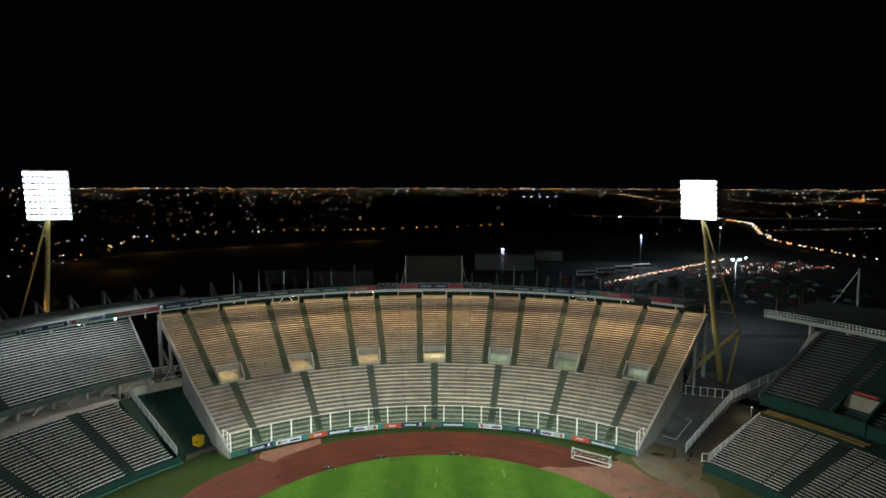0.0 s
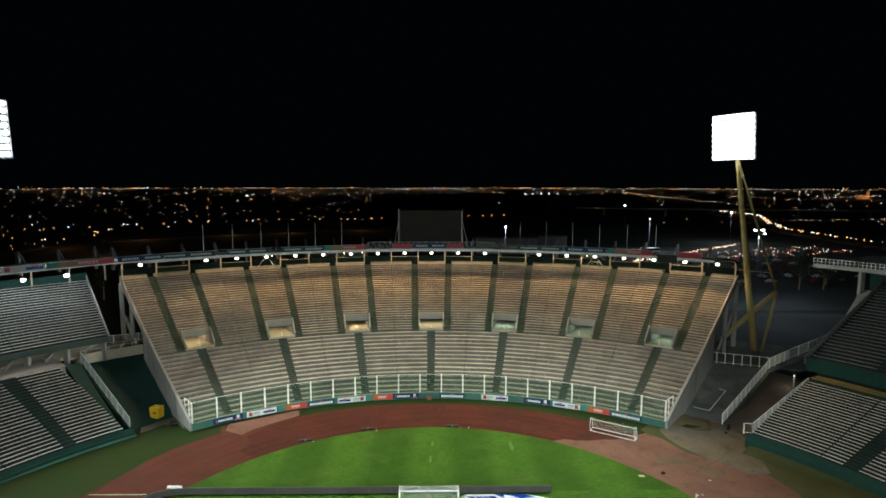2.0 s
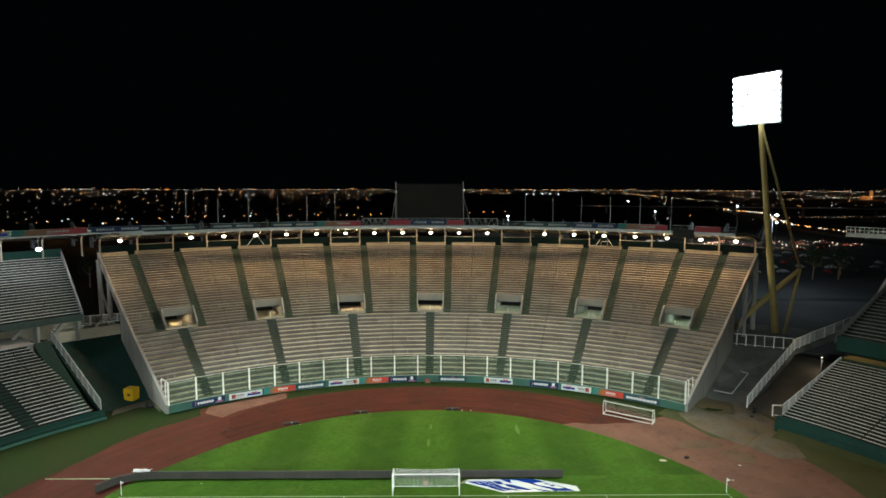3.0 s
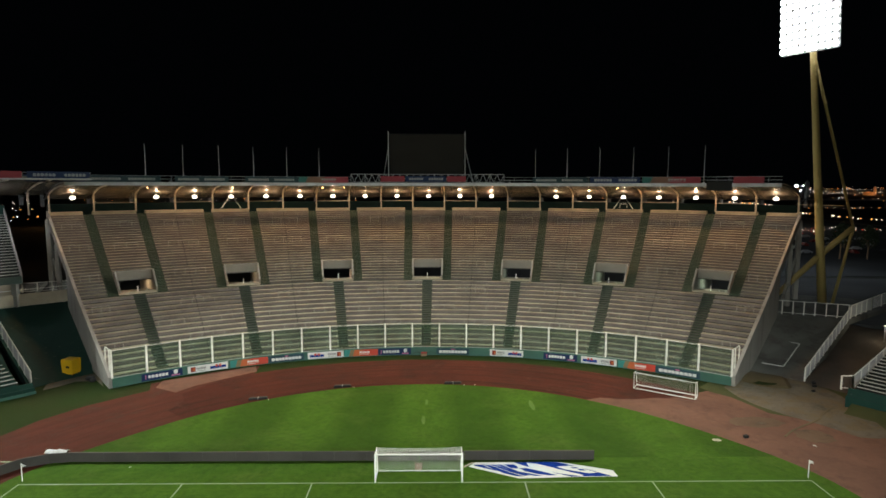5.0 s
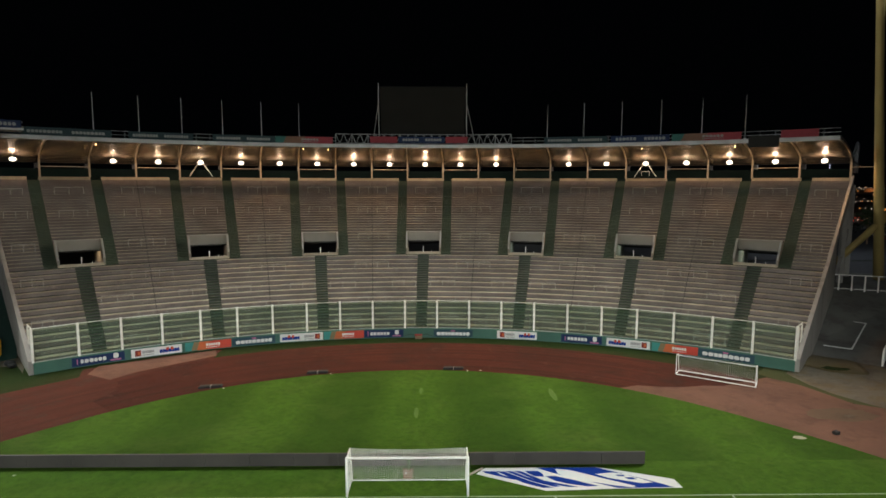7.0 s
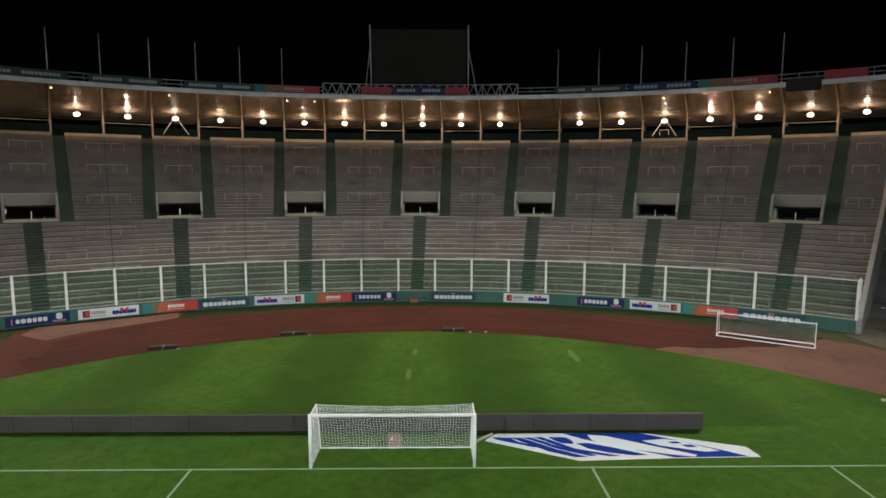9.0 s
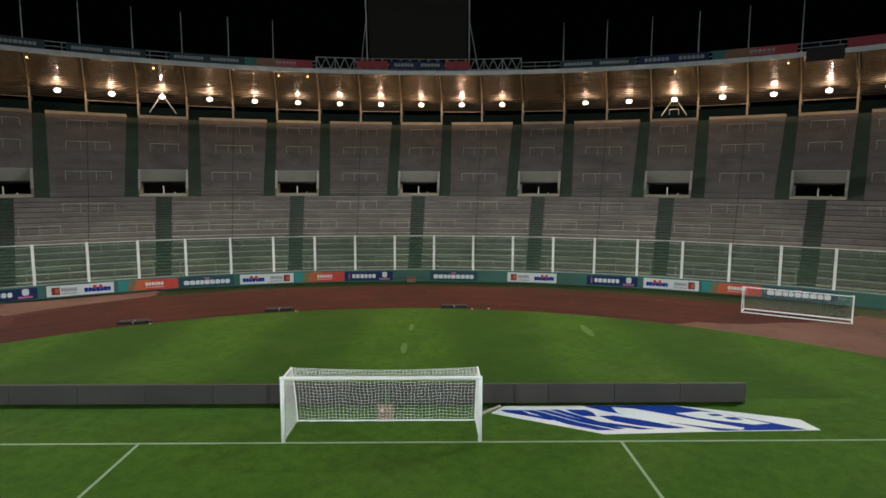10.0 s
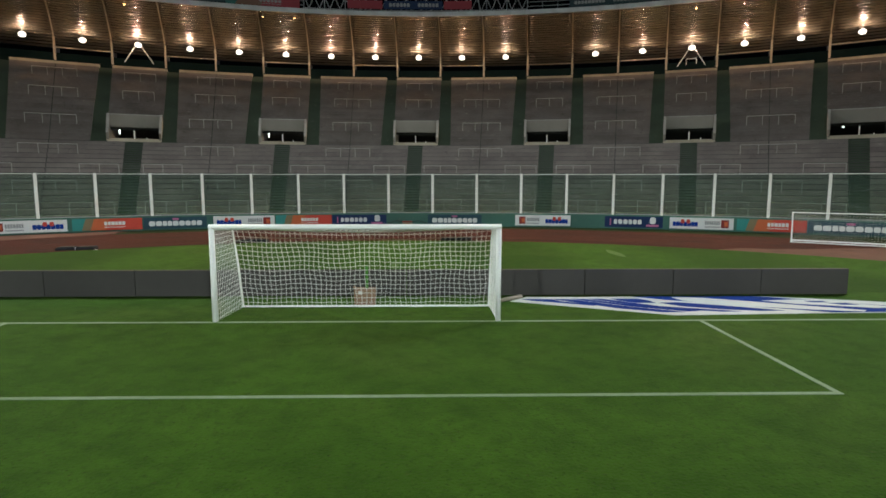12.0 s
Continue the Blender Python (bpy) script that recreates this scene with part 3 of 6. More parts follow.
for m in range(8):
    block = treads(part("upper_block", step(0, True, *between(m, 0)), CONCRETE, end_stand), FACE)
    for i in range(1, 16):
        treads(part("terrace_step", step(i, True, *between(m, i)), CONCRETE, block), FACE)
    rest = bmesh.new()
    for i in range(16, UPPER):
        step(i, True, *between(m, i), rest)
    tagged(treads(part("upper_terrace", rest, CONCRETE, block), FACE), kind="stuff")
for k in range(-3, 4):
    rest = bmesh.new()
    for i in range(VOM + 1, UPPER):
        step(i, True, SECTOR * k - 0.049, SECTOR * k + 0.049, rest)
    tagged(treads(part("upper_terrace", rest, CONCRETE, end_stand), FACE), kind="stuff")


def stairs(u0, u1, upper, proud=0.0, lean=(0.0, 0.0)):
    pts = []
    n = UPPER if upper else LOWER
    for i in range(n):
        a, b, z = row(i, upper)
        m = (a + b) / 2
        lo = z - 0.36 if i == 0 else row(i - 1, upper)[2]
        h = (lo + z) / 2
        if proud:
            pts += [(a - 0.0004, lo + proud), (a - 0.0004, z + proud)]
            continue
        pts += [(a, lo - 0.02), (a, h - 0.02), (m, h - 0.02), (m, z - 0.02)]
    pts += [(b, z - 0.02), (b, z - 0.6), (row(0, upper)[0], row(0, upper)[2] - 0.9)]
    return loft([[at_stand(u + w * (1 - (s - SPLIT) / (1 - SPLIT)), s, h) for s, h in pts] for u, w in ((u0, lean[0]), (u1, lean[1]))])


for k in range(-3, 4):
    part("stairway", stairs(SECTOR * k - 0.016, SECTOR * k + 0.016, False), GREEN, end_stand, "green painted concrete stairway")
    for a, b, w in ((-0.0712, -0.049, (-0.005, 0.0)), (0.049, 0.0712, (0.0, 0.005))):
        part("stairway", stairs(SECTOR * k + a, SECTOR * k + b, True, 0.0, w), GREEN, end_stand, "green painted concrete stairway")


for k in range(-4, 4):
    m = max(-0.97, min(0.97, SECTOR * (k + 0.5)))
    if abs(m) < 0.9:
        part("movement_joint", stairs(m - 0.0006, m + 0.0006, True, 0.006), STEP_DARK, end_stand, "dark movement joint down the terrace")
        part("movement_joint", stairs(m - 0.0008, m + 0.0008, False, 0.006), STEP_DARK, end_stand, "dark movement joint down the terrace")


def wedge(u0, u1, pts):
    return loft([[at_stand(u, s, z) for s, z in pts] for u in spread(u0, u1, 2)])


for k in range(-3, 4):
    u = SECTOR * k
    vom = part("vomitory", wedge(u - 0.049, u + 0.049, [(SPLIT + 0.003, 8.3), (SPLIT + 0.012, 8.3), (0.94, 5.25), (0.94, 4.85), (SPLIT + 0.003, 7.9)]), CREAM, end_stand, "cream walled entrance opening with a ramp falling away")
    for a, b in ((-0.049, -0.0445), (0.0445, 0.049)):
        part("side_wall", wedge(u + a, u + b, [(SPLIT - 0.004, 8.2), (SPLIT - 0.004, 8.9), (0.5085, 11.3), (0.517, 11.3), (0.53, 10.6), (0.53, 7.3)]), LINTEL, vom)
        part("tunnel_wall", wedge(u + a, u + b, [(0.53, 7.3), (0.53, 10.1), (0.70, 11.4), (0.94, 11.4), (0.94, 4.2)]), WALL, vom)
        part("coping", wedge(u + a * 1.006, u + b * 1.006, [(SPLIT - 0.004, 8.9), (SPLIT - 0.004, 8.96), (0.5085, 11.36), (0.517, 11.36), (0.517, 11.302), (0.5085, 11.302)]), RAIL, vom)
    part("lintel", wedge(u - 0.0445, u + 0.0445, [(0.5105, 9.8), (0.5105, 11.24), (0.517, 11.24), (0.517, 9.8)]), LINTEL, vom)
    part("top_rail", wedge(u - 0.0445, u + 0.0445, [(0.5103, 11.245), (0.5103, 11.32), (0.5135, 11.32), (0.5135, 11.245)]), RAIL, vom)
    # ceiling coloured dark in place of the tunnel's shade
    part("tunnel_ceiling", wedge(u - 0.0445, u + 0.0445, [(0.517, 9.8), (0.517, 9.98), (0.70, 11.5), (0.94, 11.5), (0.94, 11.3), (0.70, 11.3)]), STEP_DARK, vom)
    # added dark closure, blocks the city lights beyond the open tunnel
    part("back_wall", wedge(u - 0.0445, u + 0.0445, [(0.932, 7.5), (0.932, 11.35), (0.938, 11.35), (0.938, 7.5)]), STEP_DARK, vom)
    for d, h in ((0.0, 0.9), (0.022, 0.22)):
        p = at_stand(u + d, SPLIT + 0.01, 8.28)
        part("post", tube([p, p + Vector((0, 0, h))], 0.07 if d == 0 else 0.05, 8), WHITE_STEEL, vom)
    if k in (-2, -1, 3):
        tl = at_stand(u + (-0.036 if k < 0 else -0.02), 0.73, 10.1 if k < 0 else 10.4)
        part("tube_lamp", beam(tl - Vector((0, 0, 0.45)), tl + Vector((0, 0, 0.45)), 0.14, 0.08), TUBE_GLOW, vom, "glowing strip lamp in the tunnel")
    tint = (1.0, 0.72, 0.40) if k < 0 else (1.0, 0.86, 0.52) if k == 0 else (0.74, 1.0, 0.76)
    glow_ = lamp("tunnel_light", "SPOT", at_stand(u, 0.66, 10.6), 1700 if k < 1 else 900, tint, 0.15)
    glow_.matrix_world = look(at_stand(u, 0.66, 10.6), at_stand(u, 0.65, 7.0))
    glow_.data.spot_size, glow_.data.spot_blend = radians(150), 0.6

# walkway, front wall, end walls and top wall
ARC = spread(-1, 1, 42)
part("walkway", loft([[polar(C0, HALF * u, r, z) for r, z in ((62.15, 0.5), (63.5, 0.5), (63.5, -0.6), (62.15, -0.6))] for u in ARC]), GREEN, end_stand)
part("front_wall", loft([[polar(C0, HALF * u, r, z) for r, z in ((61.9, -0.8), (61.9, 0.55), (62.15, 0.55), (62.15, -0.8))] for u in ARC]), GREEN_WALL, end_stand, "low green painted wall along the track")
for sgn in (-1, 1):
    def side(s, z, off):
        p = at_stand(sgn, s, z)
        d = at_stand(sgn, 1, z) - at_stand(sgn, 0, z)
        return p + Vector((d.y, -d.x, 0)).normalized() * off * sgn
    pts = [(-0.022, -0.9), (-0.022, 0.75)] + [(s, slope(s) + 0.75) for s in (0.02, 0.2, SPLIT, 0.56)] + [(0.60, 11.0), (0.60, -0.9)]
    part("end_wall", loft([[side(s, z, o) for s, z in pts] for o in (0.02, 0.45)]), WALL, end_stand, "tall grey concrete end wall")
    part("edge_beam", loft([[side(s, slope(s) + d, o) for d, o in ((0.6, 0.02), (0.6, 0.4), (-1.0, 0.4), (-1.0, 0.02))] for s in spread(0.56, 1.0, 6)]), WALL, end_stand)
    for s, w in ((0.985, 0.8), (0.80, 0.6)):
        p = side(s, -0.9, 0.25)
        part("column", beam(p, (p.x, p.y, slope(s) - 0.6), w, 0.6), WALL, end_stand)
    part("brace", beam(side(0.95, 12.0, 0.25), side(0.70, 6.2, 0.25), 0.5, 0.5), WALL, end_stand)
part("top_wall", loft([[polar(C0, HALF * u, r, z) for r, z in ((107.6, 19.4), (107.6, 21.7), (107.9, 21.7), (107.9, 19.4))] for u in ARC]), TOP_GREEN, end_stand, "dark green wall behind the top row")
c = gaps(-0.0712, 0.0712)
for u0, u1 in list(zip(c[::2], c[1::2])) + [(SECTOR * k - 0.049, SECTOR * k + 0.049) for k in range(-3, 4)]:
    part("top_ledge", loft([[polar(C0, stand_angle(u), r, z) for r, z in ((105.7, 19.3), (105.7, 20.25), (107.58, 20.25), (107.58, 19.3))] for u in spread(u0, u1, 3)]), CONCRETE, end_stand, "pale concrete ledge of the top row")

# ---- roof of the end stand ----
STEPA = HALF * 2 / 21


def underside(r, front, back):
    k = (r - front) / (back - front)
    return 25.27 - 0.35 * k - 2.37 * k ** 2.2


def roof_sheet(front, back, half):
    pts, n = [], 22
    q = (back - front) / n
    for i in range(n):
        r = front + q * i
        pts += [(r + q * k, underside(r + q * k, front, back) - 0.085 * (1 - (2 * k - 1) ** 2)) for k in (0.0, 0.1, 0.2, 0.3, 0.4, 0.5, 0.6, 0.7, 0.8, 0.9, 0.99)]
    pts += [(back, underside(back, front, back)), (back, underside(back, front, back) + 0.35), ((front + back) / 2, underside((front + back) / 2, front, back) + 0.35), (front, 25.7)]
    return mesh("roof_sheet", loft([[(r * math.sin(radians(a)), r * math.cos(radians(a)), z) for r, z in pts] for a in spread(-half, half, 4)]), ROOF, True)


def roof_cover(front, back, half):
    pts = [(r, underside(r, front, back) + 0.36) for r in spread(front + 0.05, back + 0.1, 5)]
    pts += [(r, z + 0.12) for r, z in pts[::-1]]
    return mesh("roof_cover", loft([[(r * math.sin(radians(a)), r * math.cos(radians(a)), z) for r, z in pts] for a in spread(-half, half, 4)]), ROOF_TOP)


def roof_rib(front, back, foot):
    line = [(back - 4.5, foot), (back - 4.5, underside(back - 4.5, front, back) - 0.9), (back - 4.9, underside(back - 4.9, front, back) - 0.45)]
    return mesh("rib", bar(line, 0.13, 0.2), CREAM)


def rafter(front, back):
    line = [(back - 4.9, underside(back - 4.9, front, back) - 0.42)]
    line += [(front + (back - 5.6 - front) * (1 - i / 6), underside(front + (back - 5.6 - front) * (1 - i / 6), front, back) - 0.12) for i in range(7)]
    return mesh("rafter", bar(line, 0.08, 0.12), RAFTER)


def bar(line, half, deep):
    rings = []
    for i, (r, z) in enumerate(line):
        a, b = line[max(i - 1, 0)], line[min(i + 1, len(line) - 1)]
        d = Vector((b[0] - a[0], b[1] - a[1])).normalized()
        nx, nz = -d.y, d.x
        rings.append([(x, r + nx * h, z + nz * h) for x, h in ((-half, -deep), (half, -deep), (half, deep), (-half, deep))])
    return loft(rings)


def gutter(front, half, lo=25.16, hi=25.72):
    return mesh("gutter", loft([[(r * math.sin(radians(a)), r * math.cos(radians(a)), z) for r, z in ((front - 0.25, lo), (front + 0.02, lo), (front + 0.02, hi), (front - 0.25, hi))] for a in spread(-half, half, 4)]), GREY_STEEL)


def fin_mesh(front, back):
    """The outrigger behind the roof, with its tie down to the roof."""
    bm = box(-0.25, back + 2.6, 21.1, 0.25, back + 4.4, 26.0)
    beam((0, back + 3.2, 26.1), (0, back - 3.0, underside(back - 3.0, front, back) + 0.35), 0.28, 0.4, bm)
    beam((0, back + 3.2, 22.8), (0, back - 0.5, underside(back, front, back) + 0.1), 0.25, 0.3, bm)
    return mesh("outrigger", bm, DARK_STEEL)


def rail_mesh(front, half):
    bm = bmesh.new()
    for h in (26.25, 26.8):
        tube([(front * math.sin(radians(a)), front * math.cos(radians(a)), h) for a in spread(-half, half, 3)], 0.045, 5, bm)
    for a in spread(-half, half, 3)[:-1]:
        x, y = front * math.sin(radians(a)), front * math.cos(radians(a))
        tube([(x, y, 25.65), (x, y, 26.8)], 0.04, 5, bm)
    return mesh("catwalk_rail", bm, POLE_STEEL)


roof = thing("stand_roof", "curved cantilever roof of corrugated sheet on cream ribs", "stadium roof")
F1, B1 = 87.6, 109.1
cover1 = roof_cover(F1, B1, STEPA / 2)
raft1 = rafter(F1, B1)
sheet1, rib1, gut1, fin1, rail1 = roof_sheet(F1, B1, STEPA / 2), roof_rib(F1, B1, 20.2), gutter(F1, STEPA / 2), fin_mesh(F1, B1), rail_mesh(F1 + 0.2, STEPA / 2)


def ring_part(name, me, c, degrees, parent, label=""):
    ob = part(name, me, None, parent, label)
    ob.matrix_basis = turn(c, degrees)
    return ob


for j in range(-10, 11):
    ring_part("roof_sheet", sheet1, C0, STEPA * j, roof)
    ring_part("gutter", gut1, C0, STEPA * j, roof)
    ring_part("roof_cover", cover1, C0, STEPA * j, roof)
    if abs(j) > 2:
        ring_part("catwalk_rail", rail1, C0, STEPA * j, roof)
for j in range(-11, 11):
    ring_part("rib", rib1, C0, stand_angle((j + 0.5) * 2 / 21), roof)
    ring_part("rafter", raft1, C0, stand_angle((j + 0.5) * 2 / 21), roof)
    ring_part("outrigger", fin1, C0, stand_angle((j + 0.5) * 2 / 21), roof)
    if j % 2 == 0:
        a, b = stand_angle((j + 0.5) * 2 / 21), stand_angle((j + 1.5) * 2 / 21)
        part("tie_bar", tube([polar(C0, a, 104.5, 21.9), polar(C0, b, 104.5, 21.9)], 0.06, 5), CREAM, roof)

# lattice girder in the middle of the roof's edge
girder = thing("lattice_girder", "grey steel lattice girder along the roof's edge", "girder")
for j in range(-5, 6):
    a0, a1 = 1.741 * (j - 0.5), 1.741 * (j + 0.5)
    lo0, lo1, hi0, hi1 = polar(C0, a0, 87.5, 25.85), polar(C0, a1, 87.5, 25.85), polar(C0, a0, 87.5, 27.35), polar(C0, a1, 87.5, 27.35)
    part("chord", tube([hi0, hi1], 0.06, 6), POLE_STEEL, girder)
    part("chord", tube([lo0, lo1], 0.06, 6), POLE_STEEL, girder)
    m0, m1 = lo0 + (lo1 - lo0) * 0.5, hi0 + (hi1 - hi0) * 0.5
    bm = tube([hi0, lo0 + (lo1 - lo0) * 0.25], 0.05, 5)
    tube([lo0 + (lo1 - lo0) * 0.25, m1], 0.05, 5, bm), tube([m1, lo0 + (lo1 - lo0) * 0.75], 0.05, 5, bm), tube([lo0 + (lo1 - lo0) * 0.75, hi1], 0.05, 5, bm)
    part("lattice", bm, POLE_STEEL, girder)
for j in range(-6, 6):
    p = polar(C0, 1.741 * (j + 0.5), 87.5, 25.7)
    part("girder_post", tube([p, p + Vector((0, 0, 1.65))], 0.06, 6), POLE_STEEL, girder)

# big screen
screen = thing("big_screen", "large unlit video screen on thin poles above the roof", "video screen")
sb, st = Vector((-0.15, 66.5, 27.4)), Vector((-0.15, 62.9, 34.6))
nrm = Vector((0, st.z - sb.z, sb.y - st.y)).normalized()


def on_screen(x, k, d):
    return Vector((x, 0, 0)) + sb + (st - sb) * k - nrm * d


part("panel", loft([[on_screen(x, k, d) for x, k in ((-7.0, 0), (7.0, 0), (6.9, 1), (-6.9, 1))] for d in (0, -0.5)]), SCREEN, screen)
bm = bmesh.new()
for x in spread(-7.0, 7.0, 8):
    beam(on_screen(x * 0.98, 0.01, -0.6), on_screen(x * 0.98, 0.99, -0.6), 0.12, 0.12, bm)
part("back_frame", bm, DARK_STEEL, screen)
for s in (-1, 1):
    part("pole", tube([on_screen(7.4 * s, -0.2, 0), on_screen(7.1 * s, 1.08, 0)], 0.09, 6), GREY_STEEL, screen)
    part("stay", tube([on_screen(7.3 * s, 0.62, 0), Vector((8.8 * s, 69.0, 26.2))], 0.06, 6), GREY_STEEL, screen)

# ---- glass fence on the front wall ----
fence = thing("glass_fence", "tall glass fence with white posts on the wall", "fence")
post_me = mesh("post", box(-0.11, -0.1, 0.53, 0.11, 0.1, 4.22), WHITE_STEEL)
fa = [stand_angle(u) for u in spread(-1, 1, 21)]
for i, a in enumerate(fa):
    ob = part("post", post_me, None, fence)
    ob.matrix_basis = turn(C0, a) @ Matrix.Translation((0, R_FENCE, 0))
for a, b in zip(fa, fa[1:]):
    p, q = polar(C0, a, R_FENCE), polar(C0, b, R_FENCE)
    d = (q - p).normalized() * 0.14
    g = part("pane", beam(p + d + Vector((0, 0, 2.37)), q - d + Vector((0, 0, 2.37)), 0.03, 3.5), GLASS, fence, "greenish clear glass pane")
    g.visible_shadow = False
    part("top_rail", beam(p + d + Vector((0, 0, 4.16)), q - d + Vector((0, 0, 4.16)), 0.05, 0.05), WHITE_STEEL, fence)
    part("bottom_rail", beam(p + d + Vector((0, 0, 0.6)), q - d + Vector((0, 0, 0.6)), 0.06, 0.06), GREY_STEEL, fence)
for s in (-1, 1):
    for k, q in ((0, 0.02), (1, 0.07)):
        p = at_stand(s * 0.998, q, slope(q))
        part("side_post", tube([p, p + Vector((0, 0, 3.0 - k))], 0.09, 6), WHITE_STEEL, fence)
    a, b = at_stand(s * 0.998, -0.01, 4.1), at_stand(s * 0.998, 0.07, 3.9)
    part("side_rail", tube([a, b], 0.06, 6), WHITE_STEEL, fence)

# ---- crush barriers on the terraces ----
def barrier(u0, u1, s, bays, label, h=0.95):
    ps = [at_stand(u, s, slope(s) + 0.1) for u in spread(u0, u1, bays)]
    up = Vector((0, 0, h))
    ob = thing("crush_barrier", label, "barrier", "crush barriers on the terraces", at=ps[0])
    o = ps[0]
    part("rail", tube([p + up - o for p in ps], 0.036, 5), RAIL, ob)
    for p in ps:
        part("upright", tube([p - o - Vector((0, 0, 0.15)), p + up - o], 0.036, 5), RAIL, ob)


rb = random.Random(5)
for k in range(-4, 4):
    m = SECTOR * (k + 0.5)
    if k not in (-4, 3):
        for s, w, n in ((0.88, 0.036, 3), (0.715, 0.039, 3), (0.517, 0.041, 3), (0.323, 0.047, 3)):
            d = rb.uniform(-0.003, 0.003)
            barrier(m - w + d, m + w + d, s, n, "white tubular crush barrier on concrete steps")
        for s, a, b in ((0.205, -0.120, -0.049), (0.205, 0.0565, 0.123), (0.012, -0.109, -0.034), (0.012, 0.048, 0.123)):
            barrier(m + a, m + b, s, 2, "short white tubular crush barrier beside a stairway" if s > 0.1 else "white tubular crush barrier by the fence")
        barrier(m - 0.045, m + 0.055, 0.115, 3, "white tubular crush barrier on concrete steps")
    else:
        e = -1 if k == -4 else 1
        for s in (0.87, 0.715, 0.517, 0.323, 0.12):
            barrier(e * 0.985, e * 0.942, s, 2, "short white barrier beside the end wall")
for k in range(-3, 4):
    m = SECTOR * k
    for s in (0.88, 0.715):
        barrier(m - 0.026, m + 0.030, s, 2, "white tubular crush barrier above the entrance")

# ---- lamps under the roof ----
lamp_body = bmesh.new()
loft([[(x * w, 0.10 + y * w, z) for x, y in ((-1, -1), (1, -1), (1, 1), (-1, 1))] for z, w in ((22.45, 0.10), (22.25, 0.22), (22.02, 0.30))], lamp_body)
lamp_body = mesh("housing", lamp_body, GREY_STEEL)
lens = bmesh.new()
bmesh.ops.create_icosphere(lens, subdivisions=3, radius=0.46, matrix=Matrix.Translation((0, 0.1, 21.95)) @ Matrix.Diagonal((1, 1, 0.75, 1)))
lens = mesh("lens", lens, WARM_GLOW)
arm = mesh("arm", tube([(0, 0.1, 22.4), (0, 0.1, 22.95)], 0.05, 6), GREY_STEEL)
for j in range(-10, 11):
    if j in (-9, 3):
        continue
    ob = thing("roof_lamp", "bright warm floodlamp hung under the roof", "floodlamp", "lamps under the roof", at=turn(C0, stand_angle(j * 2 / 21)) @ Matrix.Translation((0, 103.1, 0.97)))
    for nm, me in (("housing", lamp_body), ("lens", lens), ("arm", arm)):
        part(nm, me, None, ob)
    beam_ = lamp("roof_lamp_light", "SPOT", polar(C0, stand_angle(j * 2 / 21), 102.4, 22.6), 8000, (1.0, 0.55, 0.22), 0.2)
    beam_.matrix_world = look(polar(C0, stand_angle(j * 2 / 21), 102.4, 22.6), polar(C0, stand_angle(j * 2 / 21), 91.1, 14.9)) @ Matrix.Diagonal((2.8, 1, 1, 1))
    beam_.data.spot_size, beam_.data.spot_blend = radians(80), 1.0
    lamp("roof_lamp_spill", "POINT", polar(C0, stand_angle(j * 2 / 21), 102.5, 22.95), 640, (1.0, 0.68, 0.42), 0.05)
for j, full in ((-6, 0), (6, 1)):
    ob = thing("lamp_brace", "white steel tripod brace under a roof lamp", "brace", at=turn(C0, stand_angle(j * 2 / 21)) @ Matrix.Translation((0, 103.6, 0.6)))
    for x in (-1.9, 1.9):
        part("strut", tube([(x * 0.12, -0.4, 22.4), (x, 0.2, 19.9)], 0.06, 6), WHITE_STEEL, ob)
    if full:
        part("frame", tube([(-0.7, 0.4, 20.1), (-0.7, 0.4, 20.9), (0.7, 0.4, 20.9), (0.7, 0.4, 20.1)], 0.05, 5), WHITE_STEEL, ob)
for a in (-32.4, -23.4, -13.0, -10.4, 23.1, 31.7):
    ob = thing("spot_lamp", "small amber spotlight under the roof's edge", "spotlight", "spotlights at the roof's edge", at=turn(C0, a) @ Matrix.Translation((0, 88.9, 24.8)))
    bm = bmesh.new()
    bmesh.ops.create_icosphere(bm, subdivisions=1, radius=0.10)
    part("lens", bm, AMBER_GLOW, ob)
    part("bracket", tube([(0, 0, 0.1), (0, 0.1, 0.6)], 0.05, 5), GREY_STEEL, ob)

# ---- flag poles on the roof's edge ----
pole_me = mesh("shaft", tube([(0, 0, 25.7), (0, 0, 32.1)], 0.08, 6, end=0.045), POLE_STEEL)
foot_me = mesh("foot", box(-0.15, -0.15, 25.65, 0.15, 0.15, 25.9), GREY_STEEL)
for a in [k * STEPA * side_ for side_ in (-1, 1) for k in (3.5, 4.5, 5.5, 6.5, 7.5, 8.5)]:
    ob = thing("flag_pole", "thin bare grey flag pole on the roof's edge", "flag pole", "flag poles along the roof", at=turn(C0, a) @ Matrix.Translation((0, 87.85, 0)))
    part("shaft", pole_me, None, ob)
    part("foot", foot_me, None, ob)


# ---- advertising boards ----
def plate(x0, z0, x1, z1, y, t=0.02, bm=None):
    return box(x0, y - t, z0, x1, y, z1, bm)


def letters(bms, x0, x1, z0, z1, n, y, seed=0, gap=0.22):
    """A row of plain blocks the size of a word's letters, each a mesh of its own in the list."""
    rnd = random.Random(seed)
    ws = [rnd.uniform(0.8, 1.2) for _ in range(n)]
    unit = (x1 - x0) / (sum(ws) + gap * (n - 1))
    x = x0
    for w in ws:
        w *= unit
        k = min(w, z1 - z0) * 0.22
        bms.append(loft([[(x + a, yy, z0 + b) for a, b in ((k, 0), (w - k, 0), (w, k), (w, z1 - z0 - k), (w - k, z1 - z0), (k, z1 - z0), (0, z1 - z0 - k), (0, k))] for yy in (y, y - 0.012)]))
        x += w + gap * unit
    return bms


